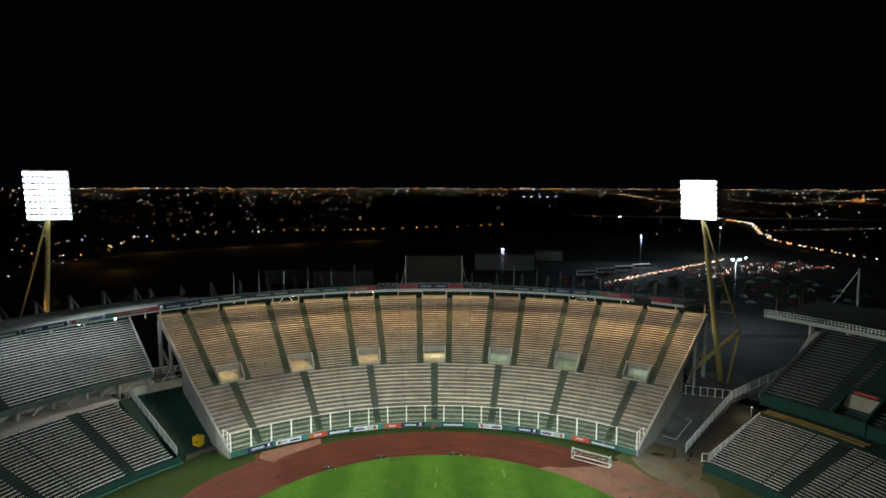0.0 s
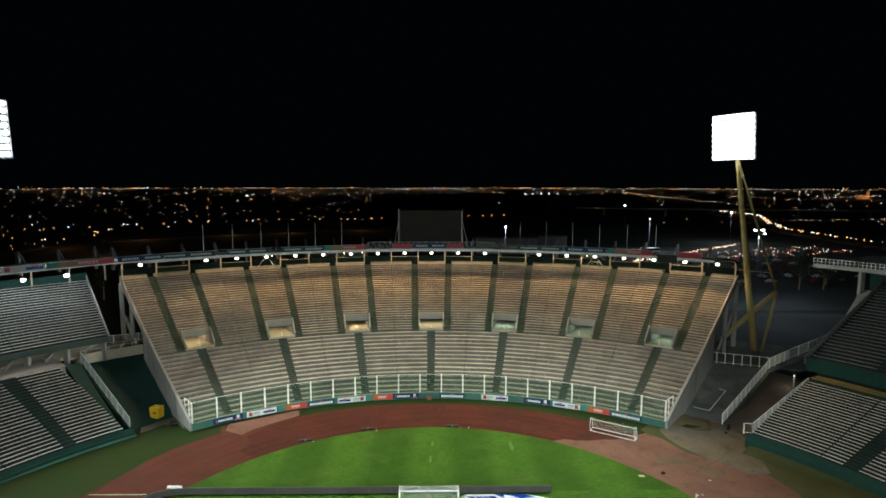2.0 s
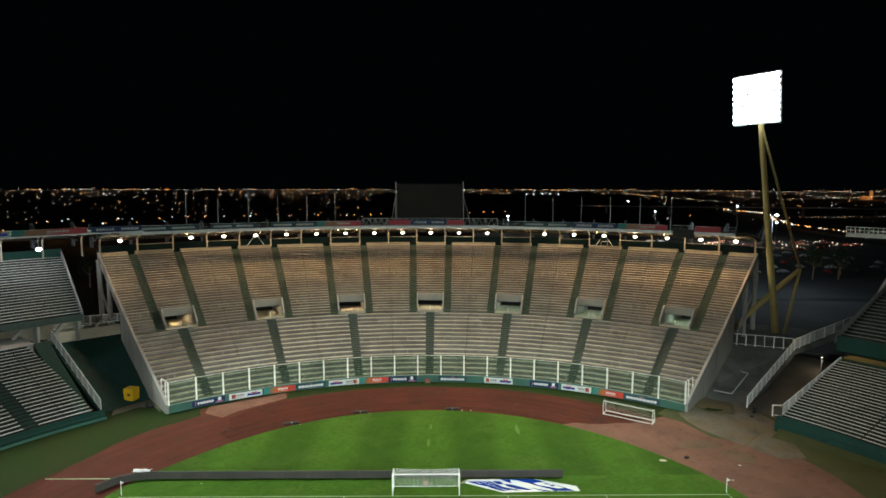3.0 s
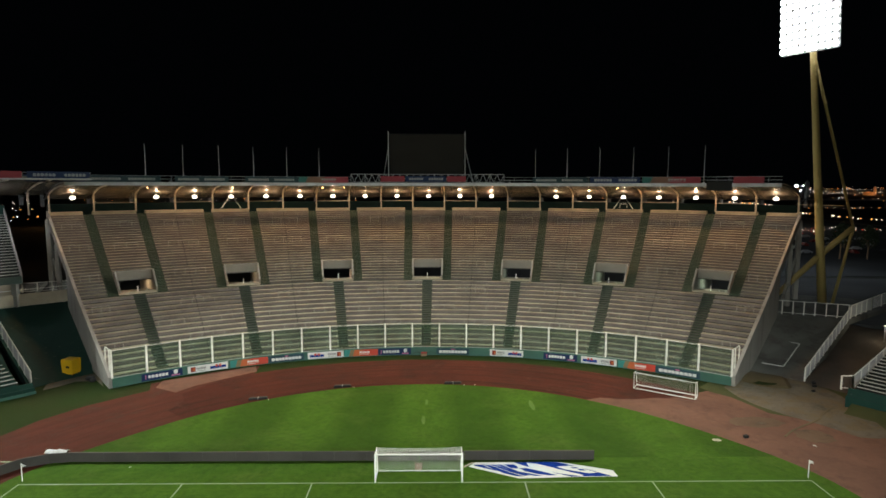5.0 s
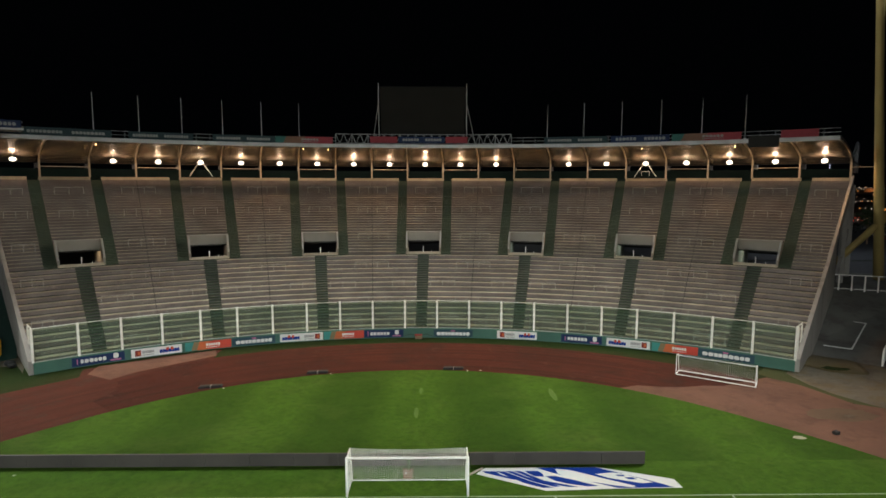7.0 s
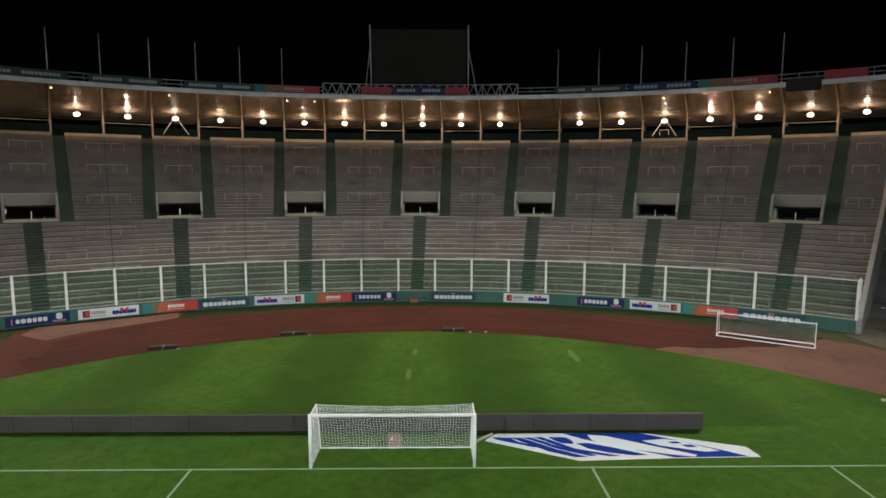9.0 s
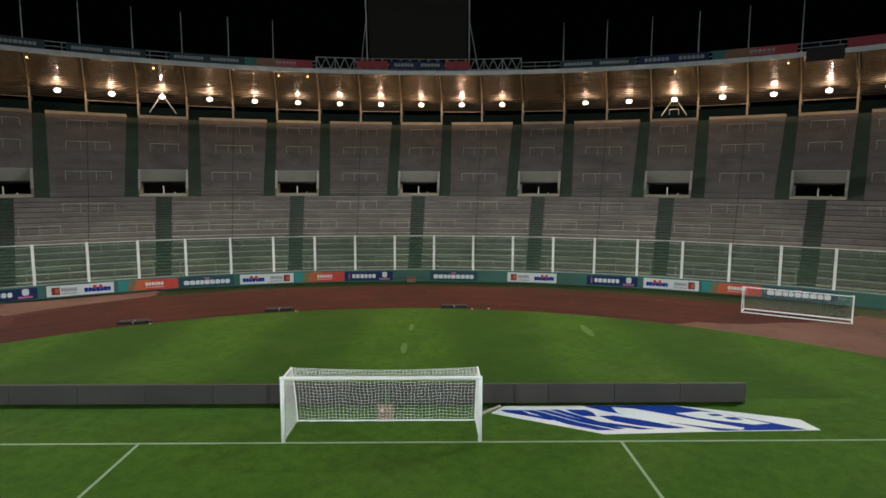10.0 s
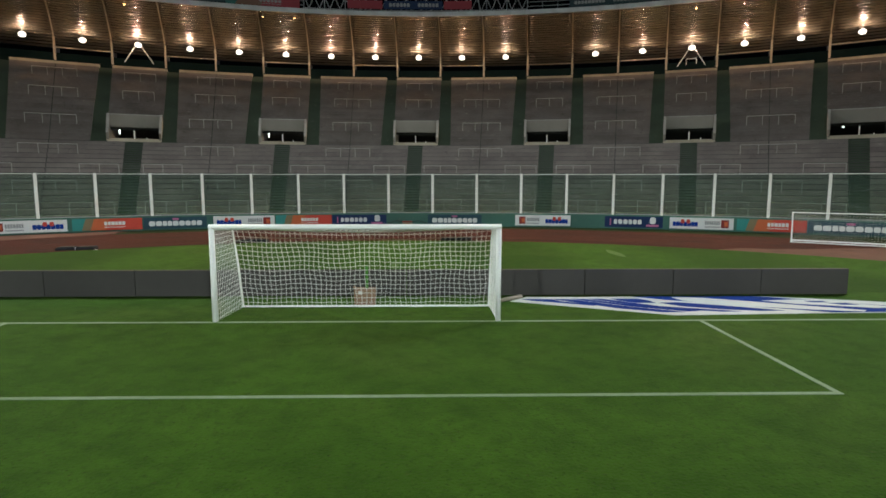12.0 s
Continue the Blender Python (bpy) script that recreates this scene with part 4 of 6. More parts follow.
def board(kind, w, h, dulled=False):
    """The parts of a board, built flat, facing -y: (name, mesh, label)."""
    out = []
    # boards up on the roof swap to the colours darkened for weaker light
    shaded = {TEAL_V: SHADED_TEAL, ORANGE_V: SHADED_ORANGE, RED_V: SHADED_RED, DIM_RED: SHADED_RED, NAVY: SHADED_NAVY, SLATE: SHADED_SLATE, WHITE_V: SHADED_WHITE, GREY_V: SHADED_WHITE, OLIVE_V: SHADED_ORANGE, PINK_V: SHADED_RED}

    def add(name, bm, m, label=""):
        m = shaded.get(m, m) if dulled else m
        for b_ in bm if isinstance(bm, list) else [bm]:
            out.append((name, mesh(name, b_, m), label))
    L, T, Y = -w / 2, h, -0.06
    if kind == "navy":
        add("panel", box(L, -0.06, 0, -L, 0, T), NAVY)
        add("letter_block", letters([], L + 0.16 * w, L + 0.64 * w, 0.3 * T, 0.72 * T, 6, Y, 1), WHITE_V)
        add("stripe", plate(L + 0.09 * w, 0.2 * T, L + 0.11 * w, 0.8 * T, Y), PINK_V)
        add("emblem", letters([], L + 0.78 * w, L + 0.88 * w, 0.35 * T, 0.95 * T, 1, Y), WHITE_V)
        add("ribbon", plate(L + 0.72 * w, 0.1 * T, L + 0.93 * w, 0.28 * T, Y), PINK_V)
    elif kind == "slate":
        add("panel", box(L, -0.06, 0, -L, 0, T), SLATE)
        add("letter_block", letters([], L + 0.08 * w, L + 0.92 * w, 0.22 * T, 0.66 * T, 9, Y, 2, 0.12), WHITE_V)
        add("badge", letters([], -0.05 * w, 0.05 * w, 0.74 * T, 0.92 * T, 1, Y), PINK_V)
    elif kind in ("white", "white_mirrored"):
        s = 1 if kind == "white" else -1
        add("panel", box(L, -0.06, 0, -L, 0, T), WHITE_V)
        a, b = sorted((s * L + s * 0.07 * w, s * L + s * 0.19 * w))
        add("emblem", plate(a, 0.15 * T, b, 0.85 * T, Y), DIM_RED)
        add("emblem_inset", plate(a + 0.05 * w, 0.3 * T, b - 0.015 * w, 0.7 * T, Y - 0.022), ORANGE_V)
        a, b = sorted((s * L + s * 0.21 * w, s * L + s * 0.44 * w))
        add("small_block", letters(letters([], a, b, 0.4 * T, 0.75 * T, 7, Y, 3), a, b, 0.16 * T, 0.28 * T, 12, Y, 4), GREY_V)
        a, b = sorted((s * L + s * 0.55 * w, s * L + s * 0.95 * w))
        add("letter_block", letters([], a, b, 0.22 * T, 0.64 * T, 7, Y, 5, 0.05), BLUE_V)
        add("figure", letters([], a + 0.13 * w, b - 0.12 * w, 0.48 * T, 0.85 * T, 2, Y - 0.014, 6, 0.6), RED_V)
    elif kind == "red":
        for i, (m, a, b) in enumerate(((TEAL_V, 0, 0.16), (OLIVE_V, 0.16, 0.28), (ORANGE_V, 0.28, 0.5), (RED_V, 0.5, 1.0))):
            bm = loft([[(L + (a if a == 0 else a + d) * w, yy, zz) for yy, zz in ((0, z), (-0.06, z))] + [(L + (b if b == 1 else b + d) * w, yy, zz) for yy, zz in ((-0.06, z), (0, z))] for z, d in ((0, -0.03), (T, 0.03))])
            add("panel", bm, m)
        add("letter_block", letters(letters([], L + 0.45 * w, L + 0.75 * w, 0.42 * T, 0.74 * T, 6, Y, 7), L + 0.45 * w, L + 0.75 * w, 0.22 * T, 0.29 * T, 14, Y, 8), WHITE_V)
    elif kind == "dull_red":
        add("panel", box(L, -0.06, 0, -L, 0, T), DIM_RED)
        add("letter_block", letters([], L + 0.12 * w, L + 0.88 * w, 0.25 * T, 0.75 * T, 8, Y, 9, 0.0), PINK_V)
    elif kind == "dark":
        add("panel", box(L, -0.06, 0, -L, 0, T), SLATE)
        for a, b, n in ((0.06, 0.44, 9), (0.54, 0.92, 9)):
            add("letter_block", letters([], L + a * w, L + b * w, 0.3 * T, 0.68 * T, n, Y, 10, 0.15), GREY_V)
    elif kind == "navy_pair":
        add("panel", box(L, -0.06, 0, -L, 0, T), NAVY)
        for a, b in ((0.09, 0.44), (0.58, 0.93)):
            add("letter_block", letters([], L + a * w, L + b * w, 0.28 * T, 0.72 * T, 6, Y, 11), WHITE_V)
    else:
        add("panel", box(L, -0.06, 0, -L, 0, T), SCREEN)
    return out


SAY = {"navy": "navy advertising board with white blocks", "slate": "slate blue advertising board with white blocks", "white": "white advertising board with blue shapes",
       "white_mirrored": "white advertising board with blue shapes", "red": "teal to red advertising board", "dull_red": "dull red advertising board",
       "dark": "dark slate advertising board with pale blocks", "navy_pair": "navy advertising board with white blocks", "plain": "plain blackish board"}


def place_board(kind, c, a0, a1, r, z0, z1, group, where):
    w = 2 * r * math.sin(radians(abs(a1 - a0) / 2)) * 0.995
    ob = thing("advertising_board", SAY[kind] + where, "advertising board", group, at=turn(c, (a0 + a1) / 2) @ Matrix.Translation((0, r * math.cos(radians(abs(a1 - a0) / 2)) - 0.02, z0)))
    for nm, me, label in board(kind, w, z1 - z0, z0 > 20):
        part(nm, me, None, ob, label)
    return ob


for kind, a0, a1 in (("navy", -37.1, -32.4), ("white", -31.8, -26.9), ("red", -26.6, -21.8), ("slate", -21.7, -17.0), ("white_mirrored", -16.5, -11.6), ("red", -11.5, -6.8), ("navy", -6.8, -2.1),
                     ("slate", 1.5, 6.2), ("white", 9.1, 13.8), ("navy", 16.6, 21.2), ("white_mirrored", 21.7, 26.4), ("red", 26.6, 31.3), ("slate", 31.3, 36.7)):
    place_board(kind, C0, a0, a1, 61.88, -0.55, 0.42, "boards along the front wall", " on the wall")
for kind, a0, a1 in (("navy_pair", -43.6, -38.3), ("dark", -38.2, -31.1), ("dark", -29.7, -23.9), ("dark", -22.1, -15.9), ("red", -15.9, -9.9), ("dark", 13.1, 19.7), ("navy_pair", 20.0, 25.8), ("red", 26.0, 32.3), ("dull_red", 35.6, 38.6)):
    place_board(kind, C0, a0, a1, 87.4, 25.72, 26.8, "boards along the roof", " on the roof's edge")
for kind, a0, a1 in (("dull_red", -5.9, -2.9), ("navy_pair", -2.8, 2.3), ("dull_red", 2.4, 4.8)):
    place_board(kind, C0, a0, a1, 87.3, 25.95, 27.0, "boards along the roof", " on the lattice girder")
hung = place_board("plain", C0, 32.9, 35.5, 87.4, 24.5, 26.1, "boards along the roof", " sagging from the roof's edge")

# ---- side stands ----
def tier(stand, th_front, th_back, th_end, r0, r1, z0, z1, rows, cuts, plank, planks=BENCH, lean=0.0):
    """A tier of dark steps with pale bench planks; cuts: angles of the stairways (from, to) at the front; lean: their drift uphill."""
    sgn = 1 if th_end > 0 else -1
    for i in range(rows):
        ra, rb_ = r0 + (r1 - r0) * i / rows, r0 + (r1 - r0) * (i + 1) / rows
        z = z0 + (z1 - z0) * (i + 1) / rows
        start = th_front + (th_back - th_front) * i / rows
        edges = [start] + [a + lean * i / rows for c in cuts for a in c] + [th_end]
        n = max(3, int(abs(th_end - start) / 3))
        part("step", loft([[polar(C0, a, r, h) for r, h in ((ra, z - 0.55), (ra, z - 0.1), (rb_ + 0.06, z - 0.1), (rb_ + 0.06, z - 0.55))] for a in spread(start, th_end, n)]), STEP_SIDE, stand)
        for a, b in zip(edges[::2], edges[1::2]):
            if (b - a) * sgn < 0.3:
                continue
            ring = ((ra - 0.03, z), (ra - 0.03, z + plank[1]), (ra + plank[0], z + plank[1]), (ra + plank[0], z))
            part("bench_plank", loft([[polar(C0, t, r, h) for r, h in ring] for t in spread(a, b, max(2, int(abs(b - a) / 3)))]), planks, stand)
    for a, b in cuts:
        if abs(b - a) < 0.6:
            continue
        pts = []
        for i in range(rows):
            ra, rb_ = r0 + (r1 - r0) * i / rows, r0 + (r1 - r0) * (i + 1) / rows
            za, z = z0 + (z1 - z0) * i / rows, z0 + (z1 - z0) * (i + 1) / rows
            m, h = (ra + rb_) / 2, (za + z) / 2
            pts += [(ra, za), (ra, h), (m, h), (m, z)]
        pts += [(rb_, z), (rb_, z - 0.6), (r0, z0 - 0.6)]
        part("stairway", loft([[polar(C0, t + lean * (r - r0) / (r1 - r0), r, h) for r, h in pts] for t in (a, b)]), DARK_GREEN, stand, "dark green stairway")


def arc_wall(name, c, a0, a1, pts, material, parent, label="", n=8):
    return part(name, loft([[polar(c, a, r, z) for r, z in pts] for a in spread(a0, a1, n)]), material, parent, label)


# slightly darker plank tone for the left upper tier
MID_BENCH = mat("mid_tone_bench_planks", (0.52, 0.505, 0.48), (0.36, 0.35, 0.33), 1.2, 0.8, fine=0.5)
side_left = thing("side_stand", "two-tier side stand with pale bench rows and green trim", "grandstand", "side stands")
tier(side_left, -48.26, -50.75, -74.4, 67.4, 85.5, 0.55, 8.25, 24, ((-51.3, -51.4), (-54.2, -55.8), (-58.7, -58.8), (-62.2, -62.4), (-65.8, -67.3)), (0.20, 0.05), lean=-1.0)
arc_wall("green_margin", C0, -48.4, -49.9, [(67.22, -0.38), (67.22, 0.66), (85.50, 8.25), (85.50, 7.06)], DARK_GREEN, side_left)
arc_wall("front_wall", C0, -47.0, -74.3, [(66.44, -1.00), (66.44, 0.09), (66.67, 0.09), (66.85, -0.10), (67.22, 0.55), (67.40, 0.55), (67.40, -1.00)], DARK_GREEN, side_left, "dark green front wall")
arc_wall("kerb", C0, -46.9, -74.2, [(66.30, -1.00), (66.30, -0.36), (66.43, -0.36), (66.43, -1.00)], GREEN_WALL, side_left, "pale green kerb")
arc_wall("walkway", C0, -49.8, -78.1, [(85.50, 6.84), (85.50, 8.25), (93.17, 8.25), (93.17, 6.84)], WALL, side_left)
tier(side_left, -44.09, -43.54, -78.2, 90.5, 108.0, 10.55, 19.95, 24, ((-53.6, -53.7), (-61.1, -62.7)), (0.30, 0.07), planks=MID_BENCH, lean=-0.3)
arc_wall("upper_front_beam", C0, -44.1, -78.2, [(90.11, 10.0), (90.11, 11.1), (90.50, 11.1), (90.50, 10.0)], SLATE_GREEN, side_left, "greyish green edge beam of the upper tier")
arc_wall("upper_soffit", C0, -44.7, -79.2, [(90.50, 10.0), (90.50, 10.2), (108.00, 19.10), (108.00, 18.67)], WALL, side_left)
arc_wall("back_wall", C0, -44.1, -78.8, [(95.15, 6.62), (95.15, 11.94), (95.54, 11.94), (95.54, 6.62)], CREAM, side_left, "cream wall behind the walkway")
arc_wall("top_wall", C0, -43.5, -79.9, [(108.00, 18.45), (108.00, 21.61), (108.30, 21.61), (108.30, 18.45)], DARK_GREEN, side_left)
a, b = polar(C0, -44.02, 90.3, 10.87), polar(C0, -43.50, 108.2, 20.57)
part("end_parapet", loft([[p + Vector((0, 0, h)) + d for h, d in ((-1.2, Vector((-0.25, 0, 0))), (-1.2, Vector()), (0.75, Vector()), (0.75, Vector((-0.25, 0, 0))))] for p in (a, b)]), WALL, side_left, "sloping grey end parapet")
for a in spread(-44.6, -76.5, 8):
    p = polar(C0, a, 91.1)
    part("column", beam((p.x, p.y, 1.5), (p.x, p.y, 10.0), 0.8, 0.7), WALL, side_left)
    part("brace", beam((p.x, p.y, 5.0), polar(C0, a + 2.6, 91.1, 9.67), 0.45, 0.45), WALL, side_left)
    p = polar(C0, a, 106.5)
    part("column", beam((p.x, p.y, 0), (p.x, p.y, 18.0), 0.8, 0.8), WALL, side_left)

F2, B2, STEPB = 83.6, 111.3, 3.6
cover2 = roof_cover(F2, B2, STEPB / 2)
roof_left = thing("side_stand_roof", "corrugated cantilever roof over the side stand", "stadium roof", "side stand roofs", at=pose(0, 0, 0.8))
raft2 = rafter(F2, B2)
sheet2, rib2, gut2, fin2, rail2 = roof_sheet(F2, B2, STEPB / 2), roof_rib(F2, B2, 19.1), gutter(F2, STEPB / 2, 25.2, 25.45), fin_mesh(F2, B2), rail_mesh(F2 + 0.2, STEPB / 2)
for j in range(11):
    a = -39.95 - STEPB * j
    ring_part("roof_sheet", sheet2, C0, a, roof_left)
    ring_part("gutter", gut2, C0, a, roof_left)
    ring_part("roof_cover", cover2, C0, a, roof_left)
    ring_part("catwalk_rail", rail2, C0, a, roof_left).location.z -= 0.55
    ring_part("rib", rib2, C0, a - STEPB / 2, roof_left)
    ring_part("rafter", raft2, C0, a - STEPB / 2, roof_left)
    ring_part("outrigger", fin2, C0, a - STEPB / 2, roof_left).location.z -= 0.45
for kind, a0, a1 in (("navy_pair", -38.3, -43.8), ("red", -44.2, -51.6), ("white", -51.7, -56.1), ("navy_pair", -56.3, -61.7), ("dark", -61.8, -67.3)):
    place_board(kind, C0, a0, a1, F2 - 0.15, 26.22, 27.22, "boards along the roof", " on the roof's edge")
lens_w = lens.copy()
lens_w.materials[0] = COOL_GLOW
for a in (-46.5, -50.7, -54.9, -59.1):
    ob = thing("roof_lamp", "bright white floodlamp hung under the side roof", "floodlamp", "lamps under the side roof", at=turn(C0, a) @ Matrix.Translation((0, 100.3, 0.5)))
    for nm, me in (("housing", lamp_body), ("lens", lens_w), ("arm", arm)):
        part(nm, me, None, ob)
    part("drop_rod", tube([(0, 0.1, 22.9), (0, 0.1, 24.5)], 0.05, 6), GREY_STEEL, ob)
    lamp("roof_lamp_light", "POINT", polar(C0, a, 99.8, 22.0), 1100, (0.95, 0.97, 1.0), 0.25)

side_right = thing("side_stand", "two-tier side stand with pale bench rows and its own roof", "grandstand", "side stands")
tier(side_right, 51.83, 53.11, 81.4, 64.9, 81.2, 1.50, 7.13, 23, ((60.5, 60.7), (63.2, 65.1), (67.9, 68.1)), (0.22, 0.05), lean=0.3)
arc_wall("front_wall", C0, 51.3, 81.3, [(63.90, -1.00), (63.90, 0.72), (64.05, 0.72), (64.35, 0.51), (64.70, 1.50), (64.90, 1.50), (64.90, -1.00)], DARK_GREEN, side_right, "dark green front wall")
arc_wall("front_bank", C0, 51.9, 81.3, [(61.2, -0.68), (62.6, -0.42), (63.7, -0.06), (63.9, -0.05), (63.9, -0.9)], OLIVE, side_right, "low trodden earth bank along the wall")
arc_wall("walkway", C0, 52.9, 84.2, [(81.25, 5.80), (81.25, 7.13), (87.55, 7.13), (87.55, 5.80)], DARK_GREEN, side_right, "dark green walkway between tiers")
arc_wall("yellow_kerb", C0, 53.1, 65.7, [(82.80, 7.13), (82.80, 7.44), (83.31, 7.44), (83.31, 7.13)], OCHRE, side_right, "dull yellow kerb on the walkway")
arc_wall("yellow_kerb", C0, 53.2, 65.8, [(84.14, 7.13), (84.14, 7.44), (84.66, 7.44), (84.66, 7.13)], OCHRE, side_right, "dull yellow kerb on the walkway")
arc_wall("upper_front", C0, 51.4, 84.6, [(87.34, 7.13), (87.34, 9.61), (87.65, 9.61), (87.65, 7.13)], DARK_GREEN, side_right, "dark green front of the upper tier")
tier(side_right, 51.44, 54.15, 84.6, 87.7, 109.8, 8.88, 20.78, 26, ((58.1, 59.6), (60.2, 64.2), (65.3, 66.7)), (0.26, 0.06), planks=SHADED_BENCH, lean=1.5)
arc_wall("soffit", C0, 52.2, 85.6, [(87.65, 7.13), (87.65, 7.64), (109.80, 19.74), (109.80, 19.32)], WALL, side_right)
arc_wall("top_wall", C0, 51.9, 86.3, [(109.80, 18.69), (109.80, 24.99), (110.20, 24.99), (110.20, 18.69)], DARK_GREEN, side_right)
a, b = polar(C0, 51.32, 87.3, 9.51), polar(C0, 54.06, 110.0, 21.73)
part("end_parapet", loft([[p + Vector((0, 0, h)) + d for h, d in ((-1.2, Vector((-0.3, 0, 0))), (-1.2, Vector()), (0.35, Vector()), (0.35, Vector((-0.2, 0, 0))))] for p in (a, b)]), WALL, side_right, "sloping grey end parapet")
for i, (a0, a1) in enumerate(((60.2, 64.2),)):
    v = part("vomitory", loft([[polar(C0, t, r, z) for r, z in ((87.13, 7.44), (87.13, 9.92), (87.44, 9.92), (87.44, 7.44))] for t in spread(a0, a1, 4)]), DARK_GREEN, side_right, "dark green entrance box with a cream back wall")
    part("back_panel", loft([[polar(C0, t, r, z) for r, z in ((88.59, 8.67), (92.54, 12.64), (92.85, 12.64), (88.90, 8.47))] for t in spread(a0 + 0.3, a1 - 0.3, 4)]), CREAM, v)
    for t in (a0, a1 - 0.3):
        part("side_wall", loft([[polar(C0, q, r, z) for r, z in ((87.13, 7.44), (87.13, 10.13), (93.16, 13.47), (93.16, 7.44))] for q in (t, t + 0.3)]), DARK_GREEN, v)
    part("sign", loft([[polar(C0, t, r, z) for r, z in ((92.69, 12.74), (92.69, 13.68), (92.90, 13.68), (92.90, 12.74))] for t in spread(a0 + 0.3, a1 - 0.3, 4)]), BLACK, v)
    for t in spread(a0 + 0.8, a1 - 1.0, 8):
        part("sign_mark", loft([[polar(C0, q, r, z) for r, z in ((92.64, 13.00), (92.64, 13.42), (92.68, 13.42), (92.68, 13.00))] for q in (t, t + 0.28)]), RED_V, v)
for a in spread(52.3, 83.7, 8):
    p = polar(C0, a, 108.8)
    part("column", beam((p.x, p.y, 0), (p.x, p.y, 25.0), 0.8, 0.8), WALL, side_right)

roof_right = thing("side_stand_roof", "flat dark roof with a white lattice edge over the side stand", "stadium roof", "side stand roofs")
arc_wall("roof_slab", C0, 52.3, 86.1, [(84.24, 26.78), (84.24, 27.20), (112.80, 26.36), (112.80, 25.41)], ROOF_TOP, roof_right, "dark roof sheet", 14)
arc_wall("edge_beam", C0, 52.2, 84.6, [(83.73, 26.52), (83.73, 27.20), (84.19, 27.20), (84.19, 26.52)], RAIL, roof_right, "white edge beam", 14)
for h in (27.62, 28.1):
    part("rail", tube([polar(C0, a, 83.9, h) for a in spread(52.2, 85.4, 16)], 0.045, 5), WHITE_STEEL, roof_right)
for a in spread(52.2, 85.4, 80):
    part("rail_post", beam(polar(C0, a, 83.9, 27.2), polar(C0, a, 83.9, 28.13), 0.07, 0.07), WHITE_STEEL, roof_right)
for a in spread(54.0, 83.7, 6):
    part("roof_rib", beam(polar(C0, a, 84.2, 26.57), polar(C0, a, 109.8, 24.78), 0.3, 0.6), DARK_STEEL, roof_right)
ob = thing("dish_mast", "dark mast with stays behind the side roof", "mast")
part("shaft", tube([polar(C0, 56.34, 111.8, 20.78), polar(C0, 56.15, 111.8, 34.82)], 0.25, 8), GREY_STEEL, ob)
part("stay", tube([polar(C0, 56.15, 111.8, 34.31), polar(C0, 51.60, 112.8, 18.69)], 0.12, 6), GREY_STEEL, ob)


# ---- corner openings between the stands ----
def slab(name, a, b, c_, d, material, label, category, thick=0.4):
    pts = [Vector(p) for p in (a, b, c_, d)]
    ob = part(name, loft([[p - Vector((0, 0, thick)) for p in pts], pts]), material)
    return tagged(ob, label, category, kind="structure")


def picket(name, label, pts, h, n, solid=None, group=""):
    """A sloping railing of posts and rails; solid: infill bars of this material."""
    ob = thing(name, label, "railing", group)
    pts = [Vector(p) for p in pts]
    for p, q in zip(pts, pts[1:]):
        up = Vector((0, 0, h))
        part("top_rail", tube([p + up, q + up], 0.07, 5), WHITE_STEEL, ob)
        part("bottom_rail", tube([p + up * 0.12, q + up * 0.12], 0.05, 5), WHITE_STEEL, ob)
        bays = n if (q - p).length > 3 else 1
        for k in range(bays + 1):
            f = p + (q - p) * k / bays
            part("post", beam(f, f + up, 0.14, 0.14), WHITE_STEEL, ob)
        if solid and (q - p).length > 3:
            for k in range(n):
                bars = bmesh.new()
                for j in range(1, 14):
                    f = p + (q - p) * (k + j / 14) / n
                    beam(f + up * 0.12, f + up * 0.99, 0.05, 0.05, bars)
                tagged(part("infill", bars, solid, ob), kind="stuff")
    return ob


PASSAGE = mat("muddy_passage_floor", (0.105, 0.083, 0.068), (0.055, 0.044, 0.037), 0.9, 0.9, bump=0.5)
PASSAGE_GLOW = glow("passage_lamp_lens", (1.0, 0.9, 0.65), 1.6)
MESH = mat("wire_mesh_grey", (0.42, 0.43, 0.44), (0.32, 0.32, 0.33), 5, 0.7)
slab("ramp", (-45.99, 31.91, -0.63), (-50.50, 25.76, -0.63), (-67.10, 40.64, 6.24), (-56.80, 48.77, 6.41), DARK_GREEN, "dark green sloping ramp between the stands", "ramp", 1.2)
slab("landing", (-56.80, 48.77, 6.41), (-67.10, 40.64, 6.24), (-76.58, 49.09, 6.30), (-65.73, 58.08, 6.48), WALL, "grey landing behind the ramp", "landing", 0.8)
picket("ramp_fence", "white framed fence up the side of the ramp", [(-50.90, 26.69, -0.54), (-66.67, 40.38, 6.88)], 1.9, 9, MESH, "fences beside the ramps")
ob = thing("parapet", "stained cream parapet wall with a thin rail", "parapet")
part("wall", beam((-57.00, 48.96, 7.37), (-66.87, 41.17, 7.21), 0.3, 1.9), CREAM, ob)
part("rail", tube([(-56.99, 48.98, 8.97), (-66.85, 41.18, 8.81)], 0.05, 6), WHITE_STEEL, ob)
for k in spread(0, 1, 6):
    part("post", tube([(-53.7 - 9.1 * k, 52.2 - 9.1 * k, 8.6), (-53.7 - 9.1 * k, 52.2 - 9.1 * k, 9.2)], 0.05, 6), WHITE_STEEL, ob)
picket("landing_railing", "pale railing with infill behind the ramp", [(-76.53, 51.72, 6.44), (-66.30, 55.92, 6.55), (-60.37, 58.40, 6.63)], 1.7, 5, MESH)
lamp("walkway_light", "POINT", (-70.21, 44.65, 9.05), 160, (1.03, 0.78, 0.41), 0.2)
